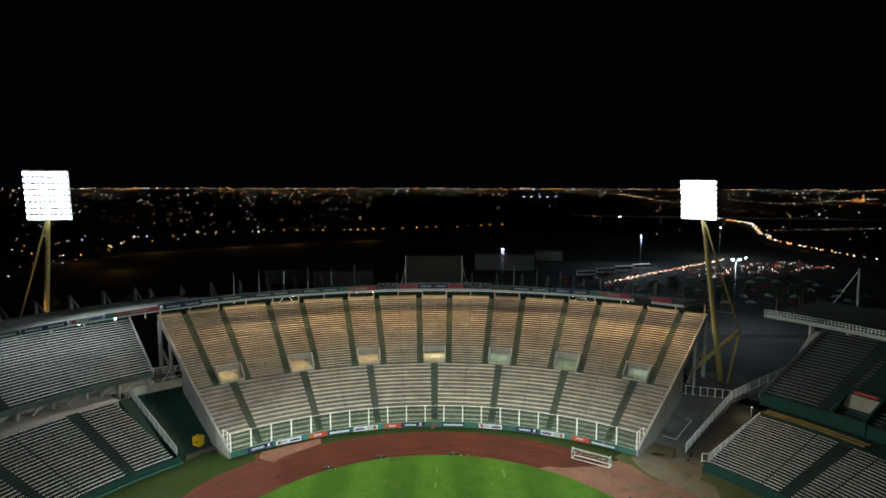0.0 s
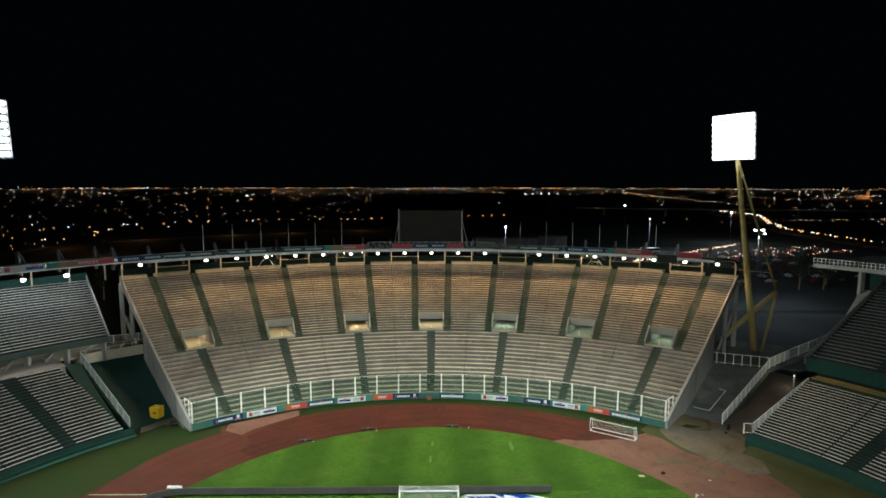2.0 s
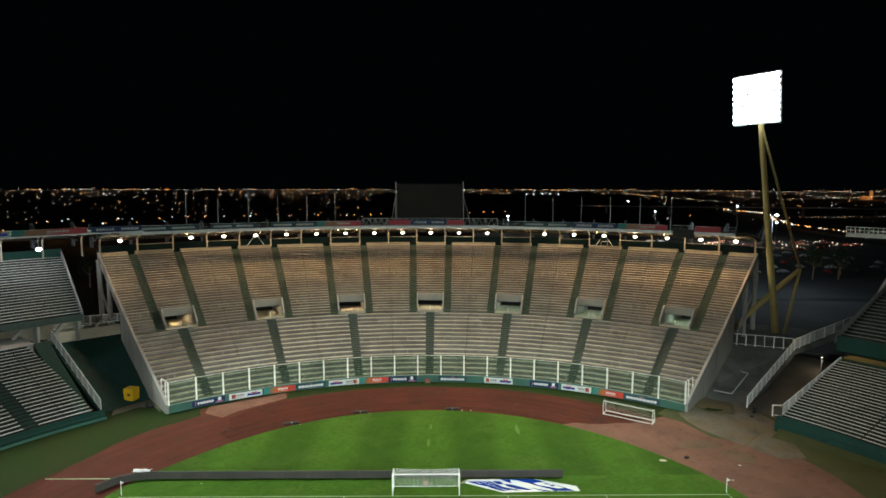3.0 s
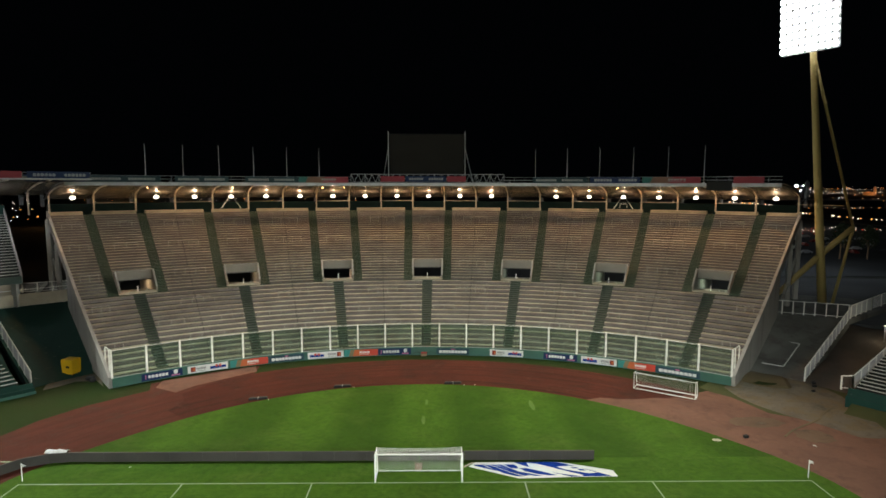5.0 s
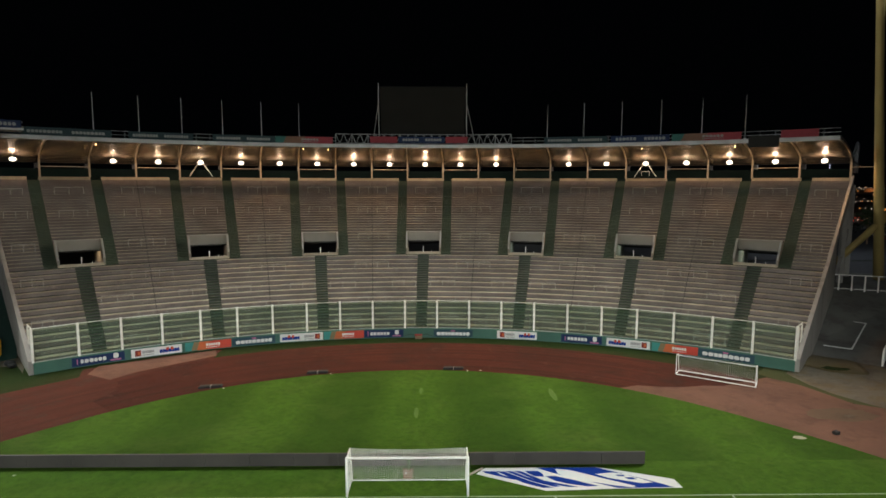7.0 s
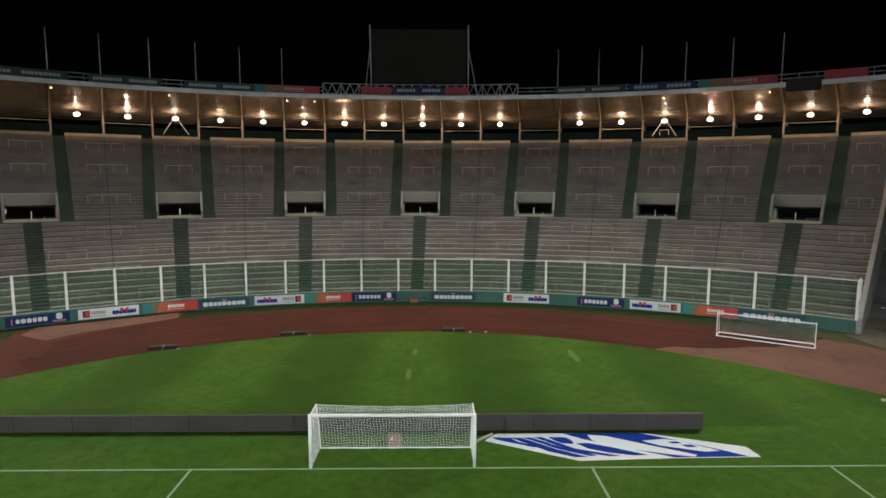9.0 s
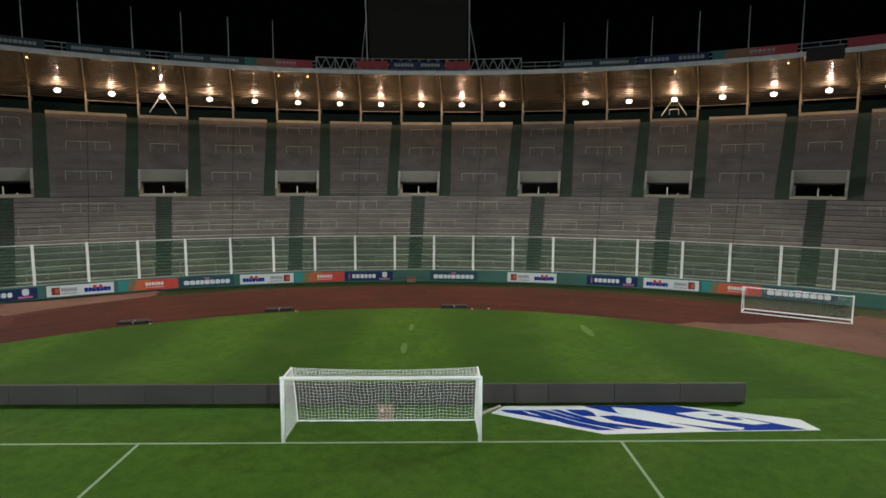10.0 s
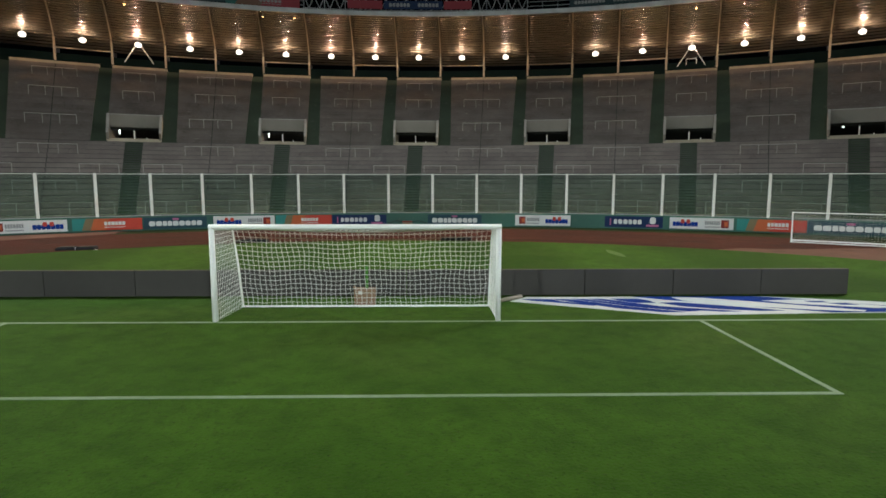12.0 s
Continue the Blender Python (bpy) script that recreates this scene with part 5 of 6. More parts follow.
ob = thing("walkway_lamp", "small warm lamp on a post over the walkway", "lamp", at=pose(-69.7, 44.0, 6.61))
part("post", tube([(0, 0, 0), (0, 0, 2.7)], 0.05, 6), GREY_STEEL, ob)
part("lamp_head", box(-0.14, -0.3, 2.6, 0.14, 0.05, 2.75), AMBER_GLOW, ob, "glowing amber lamp head")
lamp("passage_light", "POINT", (69.30, 38.34, 4.10), 160, (1.03, 0.94, 0.67), 0.15)
ob = thing("passage_lamp", "small bright lamp on a post by the passage", "lamp", at=pose(69.8, 38.8, 1.39))
part("post", tube([(0, 0, 0), (0, 0, 2.9)], 0.05, 6), GREY_STEEL, ob)
part("lamp_head", box(-0.12, -0.22, 2.78, 0.12, 0.05, 2.88), PASSAGE_GLOW, ob, "glowing warm white lamp head")
slab("ramp", (44.61, 33.83, -0.63), (50.44, 27.48, -0.63), (67.00, 42.60, 4.26), (55.11, 47.07, 4.40), RAMP, "grey concrete ramp between the stands", "ramp", 1.2)
slab("landing", (55.11, 47.07, 4.40), (67.00, 42.60, 4.26), (87.68, 57.11, 4.36), (68.56, 63.17, 4.53), RAMP, "grey concrete landing behind the ramp", "landing", 0.8)
slab("passage", (49.6, 28.2, -0.64), (53.30, 23.0, -0.64), (78.0, 36.5, 2.2), (69.0, 50.0, 2.3), PASSAGE, "dark brown sunken passage beside the ramp", "passage", 0.3)
picket("ramp_fence", "white framed fence up the side of the ramp", [(50.55, 27.30, -0.55), (67.21, 42.78, 4.37)], 1.9, 11, MESH, "fences beside the ramps")
picket("landing_fence", "grey mesh fence along the edge of the landing", [(67.32, 42.86, 4.37), (73.70, 47.12, 4.81), (88.00, 57.15, 5.29)], 2.1, 4, MESH)
picket("landing_railing", "white picket railing at the head of the ramp", [(55.32, 47.17, 4.50), (67.00, 42.86, 4.37)], 2.2, 8)
picket("stand_fence", "white mesh fence down the side stand's edge", [(50.60, 20.45, 0.80), (51.44, 19.66, 1.04), (65.35, 27.80, 5.84)], 1.7, 9, MESH)
ob = thing("floor_marking", "white painted rectangle on the ramp", "painted lines")
for a, b in (((54.05, 39.59, 1.77), (56.07, 37.51, 1.78)), ((56.07, 37.51, 1.78), (50.43, 31.94, 0.06)), ((50.43, 31.94, 0.06), (48.41, 33.84, 0.01))):
    part("line", beam(a, b, 0.14, 0.08), WHITE_V, ob)
slab("yard", (65, 57, 1.0), (160, 27, 0.5), (202, 108, -0.6), (85, 117, -0.6), YARD, "dim bare yard behind the stands", "yard", 1.5)
slab("yard", (-65, 57, 1.0), (-160, 36, 0.5), (-202, 108, -0.6), (-85, 117, -0.6), GROUND, "dark yard behind the stands", "yard", 1.5)

# worn concrete at the foot of the ramp, and a yellow bin on it
sheet("apron", [(-48.4, 25.1), (-47.1, 26.6), (-46.3, 28.4), (-43.8, 28.9), (-41.5, 26.4), (-45.2, 32.4), (-49.5, 27.8)], 0.004, PAVING, "worn concrete strip at the foot of the ramp", "concrete apron", 0.03)
ob = thing("skip_bin", "yellow plastic skip with a dark mark beside the ramp", "bin", at=pose(-48.3, 31.0, -0.65, 0, 0, -14))
part("body", loft([[(x * w, y * w, z) for x, y in ((-0.9, -0.75), (0.9, -0.75), (0.9, 0.75), (-0.9, 0.75))] for z, w in ((0.35, 0.86), (0.5, 0.94), (2.2, 1.0), (2.3, 0.97))]), YELLOW_BOX, ob)
part("lid", box(-0.84, -0.7, 2.3, 0.84, 0.7, 2.37), YELLOW_BOX, ob)
part("mark", box(-0.15, -0.76, 1.2, 0.4, -0.73, 1.5), BLACK, ob)
for x in (-0.62, 0.62):
    for y in (-0.5, 0.5):
        part("wheel", tube([(x, y - 0.08, 0.2), (x, y + 0.08, 0.2)], 0.2, 10), BLACK, ob)
for i, (x, y, s) in enumerate(((-44.6, 28.9, 0.5), (-43.9, 28.3, 0.35), (51.3, 26.6, 0.3), (50.6, 25.4, 0.25), (49.4, 23.7, 0.22), (55.1, 19.0, 0.3))):
    ob = thing("rubbish_sack", "small dark bundle lying on the ground", "bundle", at=pose(x, y, fall(y), 0, 0, 40 * i))
    bm = bmesh.new()
    bmesh.ops.create_icosphere(bm, subdivisions=2, radius=s, matrix=Matrix.Translation((0, 0, s * 0.6)) @ Matrix.Diagonal((1.3, 0.9, 0.7, 1)))
    for v in bm.verts:
        v.co *= 1 + 0.18 * noise.noise(v.co * 4)
        v.co.z = max(v.co.z, 0)
    part("sack", bm, BLACK, ob, smooth=True)

# ---- floodlight masts ----
def floodlight_mast(head, base, aim, size, foot, wide):
    ob = thing("floodlight_mast", "tall leaning yellow floodlight mast with a bright lamp panel", "floodlight", "floodlight masts")
    way = (Vector(aim) - head)
    way.z *= 0.12
    way.normalize()
    right = way.cross(Vector((0, 0, 1))).normalized()
    up = right.cross(way)
    right *= wide
    top = head - way * 0.9 + Vector((0, 0, size * 0.1))
    lean = top - base
    part("mast", tube([base + lean * k for k in spread(0, 0.93, 8)], 0.74, 14, end=0.42), YELLOW, ob, smooth=True)
    frame_ = bmesh.new()
    cols, rows = 9, 8
    for i in spread(-0.5, 0.5, rows):
        beam(head - right * size * 0.5 + up * size * i - way * 0.35, head + right * size * 0.5 + up * size * i - way * 0.35, 0.18, 0.18, frame_)
    for i in spread(-0.5, 0.5, 4):
        beam(head - up * size * 0.5 + right * size * i - way * 0.5, head + up * size * 0.5 + right * size * i - way * 0.5, 0.18, 0.18, frame_)
    part("panel_frame", frame_, GREY_STEEL, ob)
    r = size * wide / cols * 0.46
    m = Matrix((right / wide, up, -way)).transposed().to_4x4()
    me = mesh("lamp", loft([[(r * k * math.cos(a), r * k * math.sin(a), z) for a in spread(0, 2 * math.pi, 10)[:-1]] for k, z in ((0.5, -0.5), (1.0, -0.1), (1.0, 0.0))]), FLOOD_GLOW)
    for i in range(cols):
        for j in range(rows):
            l_ = part("lamp", me, None, ob)
            l_.matrix_basis = Matrix.Translation(head + right * size * ((i + 0.5) / cols - 0.5) + up * size * ((j + 0.5) / rows - 0.5)) @ m @ Matrix.Rotation(math.pi, 4, "X")
    if foot:
        node, knee = base + lean * 0.21, Vector(foot[0])
        part("strut", tube([node, knee], 0.55, 10, end=0.45), YELLOW, ob, smooth=True)
        part("strut", tube([knee, base + Vector((0.8, -1.2, 0.3))], 0.28, 8), YELLOW, ob, smooth=True)
        part("stay", tube([knee, base + lean * 0.9], 0.22, 8), YELLOW, ob, smooth=True)
        part("strut", tube([node, Vector(foot[1])], 0.55, 10, end=0.45), YELLOW, ob, smooth=True)
    return ob


for (h, b, aim, size), foot, wide in zip(FLOODS, (((73.15, 51.94, 18.24), (62.90, 56.06, 5.65)), ((-104.45, 60.27, 15.42), (-96.52, 68.72, 3.95)), None, None), (1.0, 0.82, 1.0, 1.0)):
    floodlight_mast(h, b, aim, size, foot, wide)

# amber lamp beside the far mast
ob = thing("mast_lamp", "small amber lamp on a bracket beside the mast", "lamp", at=pose(-92.28, 50.0, 23.57))
part("bracket", tube([(0, 0, 0), (-0.9, 1.5, -0.6), (-3.6, 7.5, -24.3)], 0.07, 6), GREY_STEEL, ob)
part("lamp_head", box(-0.45, -0.15, -0.08, 0.45, 0.15, 0.12), AMBER_GLOW, ob, "glowing amber lamp head")
lamp("mast_lamp_light", "POINT", (-92.0, 49.6, 23.2), 350, (1.0, 0.42, 0.12), 0.2)

# ---- goal, net and things on the pitch ----
def net_lines(bm, paths, r=0.0075):
    for p in paths:
        tube(p, r, 3, bm)
    return bm


goal = thing("football_goal", "white football goal with a sagging white net", "goal")
for x in (-3.72, 3.72):
    part("post", tube([(x, 0.0, 0), (x, 0.0, 2.5)], 0.072, 10), GOAL_WHITE, goal, smooth=True)
    s = 1 if x > 0 else -1
    part("net_stanchion", tube([(x, 0.06, 2.46), (x, 1.0, 2.44), (x, 1.55, 2.42)], 0.035, 6), GOAL_WHITE, goal)
    part("back_upright", tube([(x, 1.55, 2.42), (x - 0.02 * s, 1.95, 1.2), (x - 0.04 * s, 2.2, -0.06)], 0.03, 6), GOAL_WHITE, goal)
part("crossbar", tube([(-3.785, 0, 2.5), (3.785, 0, 2.5)], 0.072, 10), GOAL_WHITE, goal, smooth=True)
part("ground_bar", tube([(-3.72, 2.2, -0.06), (3.72, 2.2, -0.06)], 0.03, 6), GOAL_WHITE, goal)


def net_back(x, k):
    """The net's back, from the top (k = 0) to the ground (k = 1)."""
    bulge = math.sin(math.pi * k) * 0.12 + 0.045 * math.sin(4.2 * x + 5 * k) + 0.02 * math.sin(11 * x - 6 * k)
    return Vector((x + 0.022 * math.sin(9 * k + 4 * x) + 0.012 * math.sin(17 * k + 2.3 * x), 1.55 + 0.65 * k + bulge, 2.40 - 2.48 * k - (1 - k) * 0.12 * (1 - (x / 3.72) ** 2) + 0.03 * math.sin(math.pi * k) * math.sin(3.1 * x + 1.0)))


def net_roof(x, k):
    sag = 0.16 * math.sin(math.pi * k * 0.75) * (1 - (x / 3.72) ** 2)
    return Vector((x, 1.55 * k, 2.46 - 0.04 * k - sag))


xs = spread(-3.7, 3.7, 50)
bm = net_lines(bmesh.new(), [[net_back(x, k) for k in spread(0, 1, 10)] for x in xs])
net_lines(bm, [[net_back(x, k) for x in spread(-3.7, 3.7, 36)] for k in spread(0, 1, 17)])
tagged(part("back_net", bm, NET, goal, "fine white cord net"), kind="stuff")
bm = net_lines(bmesh.new(), [[net_roof(x, k) for k in spread(0, 1, 5)] for x in xs])
net_lines(bm, [[net_roof(x, k) for x in spread(-3.7, 3.7, 30)] for k in spread(0.07, 1, 9)])
tagged(part("roof_net", bm, NET, goal, "fine white cord net"), kind="stuff")
for x in (-3.7, 3.7):
    bm = bmesh.new()
    net_lines(bm, [[(x, 0.05 + (net_back(x, k).y - 0.05) * q, net_back(x, k).z) for q in spread(0, 1, 6)] for k in spread(0, 1, 20)])
    net_lines(bm, [[(x, 0.05 + (net_back(x, k).y - 0.05) * q, net_back(x, k).z) for k in spread(0, 1, 10)] for q in spread(0, 1, 15)])
    tagged(part("side_net", bm, NET, goal, "fine white cord net"), kind="stuff")

LEAF_BRIGHT = mat("green_cloth", (0.07, 0.22, 0.03), (0.05, 0.16, 0.02), 4, 0.9)
bag = thing("cardboard_box", "open brown cardboard box behind the goal's net", "box", at=pose(-0.08, 2.6, fall(2.6)))
part("carton", box(-0.31, -0.22, 0, 0.31, 0.22, 0.5), CARDBOARD, bag)
for x in (-1, 1):
    part("flap", beam((x * 0.3, 0, 0.5), (x * 0.34, 0, 0.58), 0.4, 0.012), CARDBOARD, bag)
part("label", box(-0.18, -0.23, 0.36, -0.06, -0.222, 0.46), WHITE_V, bag, "small white paper label")
part("bundled_flag", tube([(0.05, 0, 0.3), (0.06, 0, 0.8), (0.05, 0.02, 1.2)], 0.045, 7), LEAF_BRIGHT, bag, "rolled green flag standing in the box")

train = thing("portable_goal", "white portable training goal standing on the track", "goal", at=Matrix.Translation((30.08, 23.1, fall(20))) @ Matrix.Rotation(radians(-33.7), 4, "Z"))
for x in (-3.7, 3.7):
    part("post", tube([(x, 0, 0.05), (x, 0, 2.1)], 0.036, 8), GOAL_WHITE, train)
    part("side_bar", tube([(x, 0, 0.05), (x, 1.5, 0.05)], 0.05, 6), GOAL_WHITE, train)
    part("back_bar", tube([(x, 0, 2.1), (x, 0.8, 2.05), (x, 1.5, 0.05)], 0.03, 6), GOAL_WHITE, train)
part("crossbar", tube([(-3.75, 0, 2.1), (3.75, 0, 2.1)], 0.036, 8), GOAL_WHITE, train)
part("ground_bar", tube([(-3.75, 0, 0.05), (3.75, 0, 0.05)], 0.036, 8), GOAL_WHITE, train)
part("rear_bar", tube([(-3.7, 1.5, 0.05), (3.7, 1.5, 0.05)], 0.05, 6), GOAL_WHITE, train)
bm = net_lines(bmesh.new(), [[(x, 0.8 + 0.7 * k, 2.05 - 2.0 * k) for k in spread(0, 1, 4)] for x in spread(-3.7, 3.7, 40)], 0.004)
net_lines(bm, [[(-3.7, 0.8 + 0.7 * k, 2.05 - 2.0 * k), (3.7, 0.8 + 0.7 * k, 2.05 - 2.0 * k)] for k in spread(0, 1, 12)], 0.004)
tagged(part("net", bm, NET, train, "fine white cord net"), kind="stuff")

led = thing("led_board", "long unlit dark grey board behind the goal line", "perimeter board")
LINE_LED = [(-37.2, 1.0), (-35.9, 3.2), (-34.1, 4.2)] + [(x, 4.55) for x in spread(-32.3, 16.3, 16)]
for i, (p, q) in enumerate(zip(LINE_LED, LINE_LED[1:])):
    a, b = Vector((*p, fall(p[1]) + 0.46)), Vector((*q, fall(q[1]) + 0.46))
    d = (b - a).normalized() * 0.012
    cab = part("cabinet", beam(a + d, b - d, 0.16, 0.88), LED, led)
    m = (a + b) / 2
    part("prop", beam((m.x, m.y + 0.1, m.z + 0.29), (m.x, m.y + 0.7, fall(m.y + 0.7) + 0.02), 0.05, 0.05), DARK_STEEL, cab)
ob = thing("tarpaulin", "crumpled white sheet at the bend of the board", "sheet", at=pose(-33.9, 5.1, fall(5.1)))
bm = bmesh.new()
bmesh.ops.create_grid(bm, x_segments=16, y_segments=6, size=1.0, matrix=Matrix.Diagonal((1.0, 0.35, 1, 1)))
for v in bm.verts:
    v.co.z = 0.95 + 0.12 * noise.noise(v.co * 2.0) - 0.5 * abs(v.co.y)
bmesh.ops.solidify(bm, geom=bm.faces[:], thickness=0.02)
part("cloth", bm, WHITE_V, ob, smooth=True)
part("frame", box(-0.9, -0.2, 0, 0.9, 0.2, 0.8), LED, ob)

# blue and white banner lying on the grass
flag = thing("ground_banner", "large blue and white banner spread on the grass", "banner")
part("cloth", drape(loft([[(x, y, z) for x, y in ((4.45, 3.02), (5.12, 3.97), (8.59, 3.99), (12.72, 4.02), (17.35, 2.08), (17.45, 0.94), (13.28, 0.86), (8.70, 0.63))] for z in (0.004, 0.022)])), WHITE_V, flag)


def print_on(pts, z, material):
    part("printed_shape", drape(loft([[(x, y, h) for x, y in pts] for h in (z - 0.006, z)])), material, flag)


for pts in (((8.63, 3.95), (12.69, 3.98), (16.01, 1.68), (16.91, 0.97), (13.31, 0.90), (12.22, 1.54), (9.52, 3.12)),
            ((4.88, 3.44), (5.80, 3.38), (6.07, 2.89), (7.08, 2.24), (6.86, 2.12), (5.09, 3.11)),
            ((5.80, 3.41), (6.35, 3.37), (7.94, 1.87), (9.21, 1.01), (8.56, 0.99), (7.43, 1.67)),
            ((6.44, 3.40), (6.89, 3.40), (8.34, 1.98), (9.71, 1.19), (9.32, 1.10), (8.04, 1.87)),
            ((7.04, 3.43), (7.43, 3.45), (8.81, 1.98), (10.82, 1.09), (10.22, 1.07), (8.56, 1.73)),
            ((7.78, 3.45), (8.66, 3.41), (8.87, 2.99), (8.90, 2.55), (8.29, 2.61), (7.91, 3.08)),
            ((9.01, 2.60), (9.64, 2.65), (10.72, 2.08), (12.13, 1.19), (11.44, 1.15), (10.34, 1.48), (9.46, 1.98))):
    print_on(pts, 0.027, BLUE_V)
for pts in (((9.87, 3.75), (10.77, 3.54), (12.52, 2.37), (14.50, 1.15), (14.28, 0.97), (13.04, 1.30), (10.60, 2.28), (9.92, 2.96)),
            ((12.43, 2.88), (13.64, 3.09), (14.27, 2.87), (15.80, 1.63), (15.08, 1.52), (13.08, 2.31))):
    print_on(pts, 0.033, WHITE_V)
for pts in (((13.69, 2.74), (14.21, 2.74), (14.31, 2.51), (13.83, 2.51)), ((14.19, 2.35), (14.72, 2.36), (14.92, 2.05), (14.40, 2.06))):
    print_on(pts, 0.039, BLUE_V)
part("rolled_end", tube([(3.98, 2.8, -0.05), (4.45, 3.35, -0.09), (4.92, 3.85, -0.12)], 0.07, 7), CREAM, flag)

for x, y, a in ((-20.2, 21.85, 12), (-10.6, 26.2, 8), (3.75, 27.35, 0)):
    ob = thing("landing_mat", "pair of black padded mats at the track's edge", "mat", "mats at the track's edge", at=pose(x, y, fall(y), 0, 0, a))
    for s in (-0.55, 0.55):
        bm = loft([[(s + x * w, y * w, z) for x, y in ((-0.62, -0.4), (0.55, -0.34), (0.6, 0.36), (-0.52, 0.4))] for z, w in ((0.0, 1.0), (0.2, 0.86))])
        bmesh.ops.bevel(bm, geom=bm.edges[:], offset=0.05, segments=2, affect="EDGES")
        part("pad", bm, BLACK, ob)
    part("strap", box(-0.03, -0.36, 0.0, 0.03, 0.36, 0.15), GREY_V, ob)
ob = thing("loudspeaker", "small black box at the pitch's edge", "box", at=pose(33.5, 9.9, fall(9.9), 0, 0, 20))
bm = box(-0.24, -0.2, 0, 0.24, 0.2, 0.3)
bmesh.ops.bevel(bm, geom=bm.edges[:], offset=0.05, segments=2, affect="EDGES")
part("case", bm, BLACK, ob)
ob = thing("cable_box", "small reddish brown box at the foot of the wall", "box", at=pose(-0.3, 40.0, fall(40)))
part("case", box(-0.42, -0.3, 0, 0.42, 0.3, 0.42), CARDBOARD, ob)
part("cover", box(-0.48, -0.36, 0.42, 0.48, 0.36, 0.48), DIM_RED, ob)
for x in (-1, 1):
    part("cable", tube([(x * 0.3, 0.1, 0.4), (x * 1.0, 0.3, 0.5), (x * 1.9, 0.1, 0.25)], 0.03, 5), BLACK, ob)
for x in (-34, 34):
    ob = thing("corner_flag", "thin white corner post with a small flag", "corner flag", "corner flags", at=pose(x, 0.5, 0))
    part("pole", tube([(0, 0, 0), (0, 0, 1.6)], 0.035, 6), GOAL_WHITE, ob)
    part("pennant", loft([[(0.03, y, 1.58), (0.4, y, 1.42), (0.03, y, 1.25)] for y in (-0.008, 0.008)]), WHITE_V, ob)

# ---- the city beyond ----
def lights(name, spots, material, label):
    """Small lamps far off, one object for a whole scatter; spots: (x, y, z, radius)."""
    vs, fs = [], []
    for x, y, z, r in spots:
        n = len(vs)
        vs += [(x + r, y, z), (x - r, y, z), (x, y + r, z), (x, y - r, z), (x, y, z + r), (x, y, z - r)]
        fs += [(n + a, n + b, n + c_) for c_ in (4, 5) for a, b in ((0, 2), (2, 1), (1, 3), (3, 0))]
    me = bpy.data.meshes.new(name)
    me.from_pydata(vs, [], fs)
    me.materials.append(material)
    return tagged(new(name, me), label, "city lights", kind="stuff")


rc = random.Random(11)
scatter = {"amber": [], "white": [], "blue": [], "dim": [], "red": []}


def add_light(kind, bearing, dist, z=6.0, px=1.0):
    a = radians(bearing)
    scatter[kind].append((dist * math.sin(a), -85 + dist * math.cos(a), z, px * dist * 0.0005))


for _ in range(1700):
    b = rc.uniform(-47, 47)
    d = 63000 / (14.5 + 95 * rc.random() ** 3.3)
    if -5.7 < b < 19.5 and d < 1900 and rc.random() < 0.97:
        continue
    if d < 900 and b > -3 and rc.random() < 0.6:
        continue
    k = rc.choices(("amber", "white", "blue", "dim"), (0.19, 0.33, 0.16, 0.32))[0]
    add_light(k, b, d, rc.uniform(4, 10), rc.uniform(0.42, 0.95) * (1.0 if rc.random() < 0.88 else 1.7))
for i in range(300):
    add_light(rc.choice(("amber", "amber", "white", "dim")), rc.uniform(-47, 47), rc.uniform(3900, 4400), rc.uniform(4, 16), rc.uniform(0.5, 1.0))


def along(kinds, line, n, z, size, jitter=3.0):
    """Lamps strung along a road."""
    pts = [Vector(p) for p in line]
    runs = [(q - p).length for p, q in zip(pts, pts[1:])]
    for i in range(n):
        w = sum(runs) * (i + rc.uniform(-0.3, 0.3)) / n
        for p, q, r in zip(pts, pts[1:], runs):
            if w <= r:
                break
            w -= r
        o = p + (q - p) * min(max(w / r, 0), 1)
        dist = math.hypot(o.x, o.y + 85)
        scatter[rc.choice(kinds)].append((o.x + rc.uniform(-jitter, jitter), o.y + rc.uniform(-jitter, jitter), z, rc.uniform(*size) * dist * 0.0005))


along(("white", "white", "amber"), ((403, 757), (395, 642), (336, 517), (300, 429), (292, 362), (294, 292)), 90, 3, (0.9, 2.1))
along(("white", "amber"), ((344, 531), (382, 539), (435, 546), (502, 562)), 26, 3, (0.5, 1.1))
along(("white", "amber", "dim"), ((736, 2235), (596, 1504), (535, 1123), (498, 888), (513, 757), (559, 636)), 60, 7, (0.5, 1.3))
along(("white", "dim"), ((810, 1564), (732, 1157), (976, 1338), (1271, 1581)), 40, 8, (0.6, 1.2))
along(("amber",), ((-158, 471), (-90, 471), (-16, 506), (87, 554)), 18, 8, (1.3, 2.1))
along(("amber", "blue", "amber"), ((-283, 300), (-276, 362), (-248, 407), (-215, 440), (-160, 468)), 24, 8, (0.8, 2.0), 14)
along(("amber", "amber", "blue"), ((-221, 215), (-230, 253), (-245, 316), (-206, 374)), 24, 7, (0.7, 2.0), 22)
for i in range(460):     # lamps of queueing and parked cars
    k, w = rc.random(), rc.random()
    x, y = 85 + 101 * k + 21 * w, 213 + 86 * k + 23 * w
    if i % 3 == 0:
        x, y = 149 + 101 * k, 232 + 41 * k + 36 * w
    scatter[rc.choices(("red", "white", "dim"), (0.46, 0.32, 0.22))[0]].append((x, y, 1.1, rc.uniform(0.12, 0.36)))
for b, d in ((8.7, 1700), (9.4, 1700), (10.2, 1690), (10.9, 1690), (11.7, 1700)):
    add_light("blue", b, d, 12, 2.0)
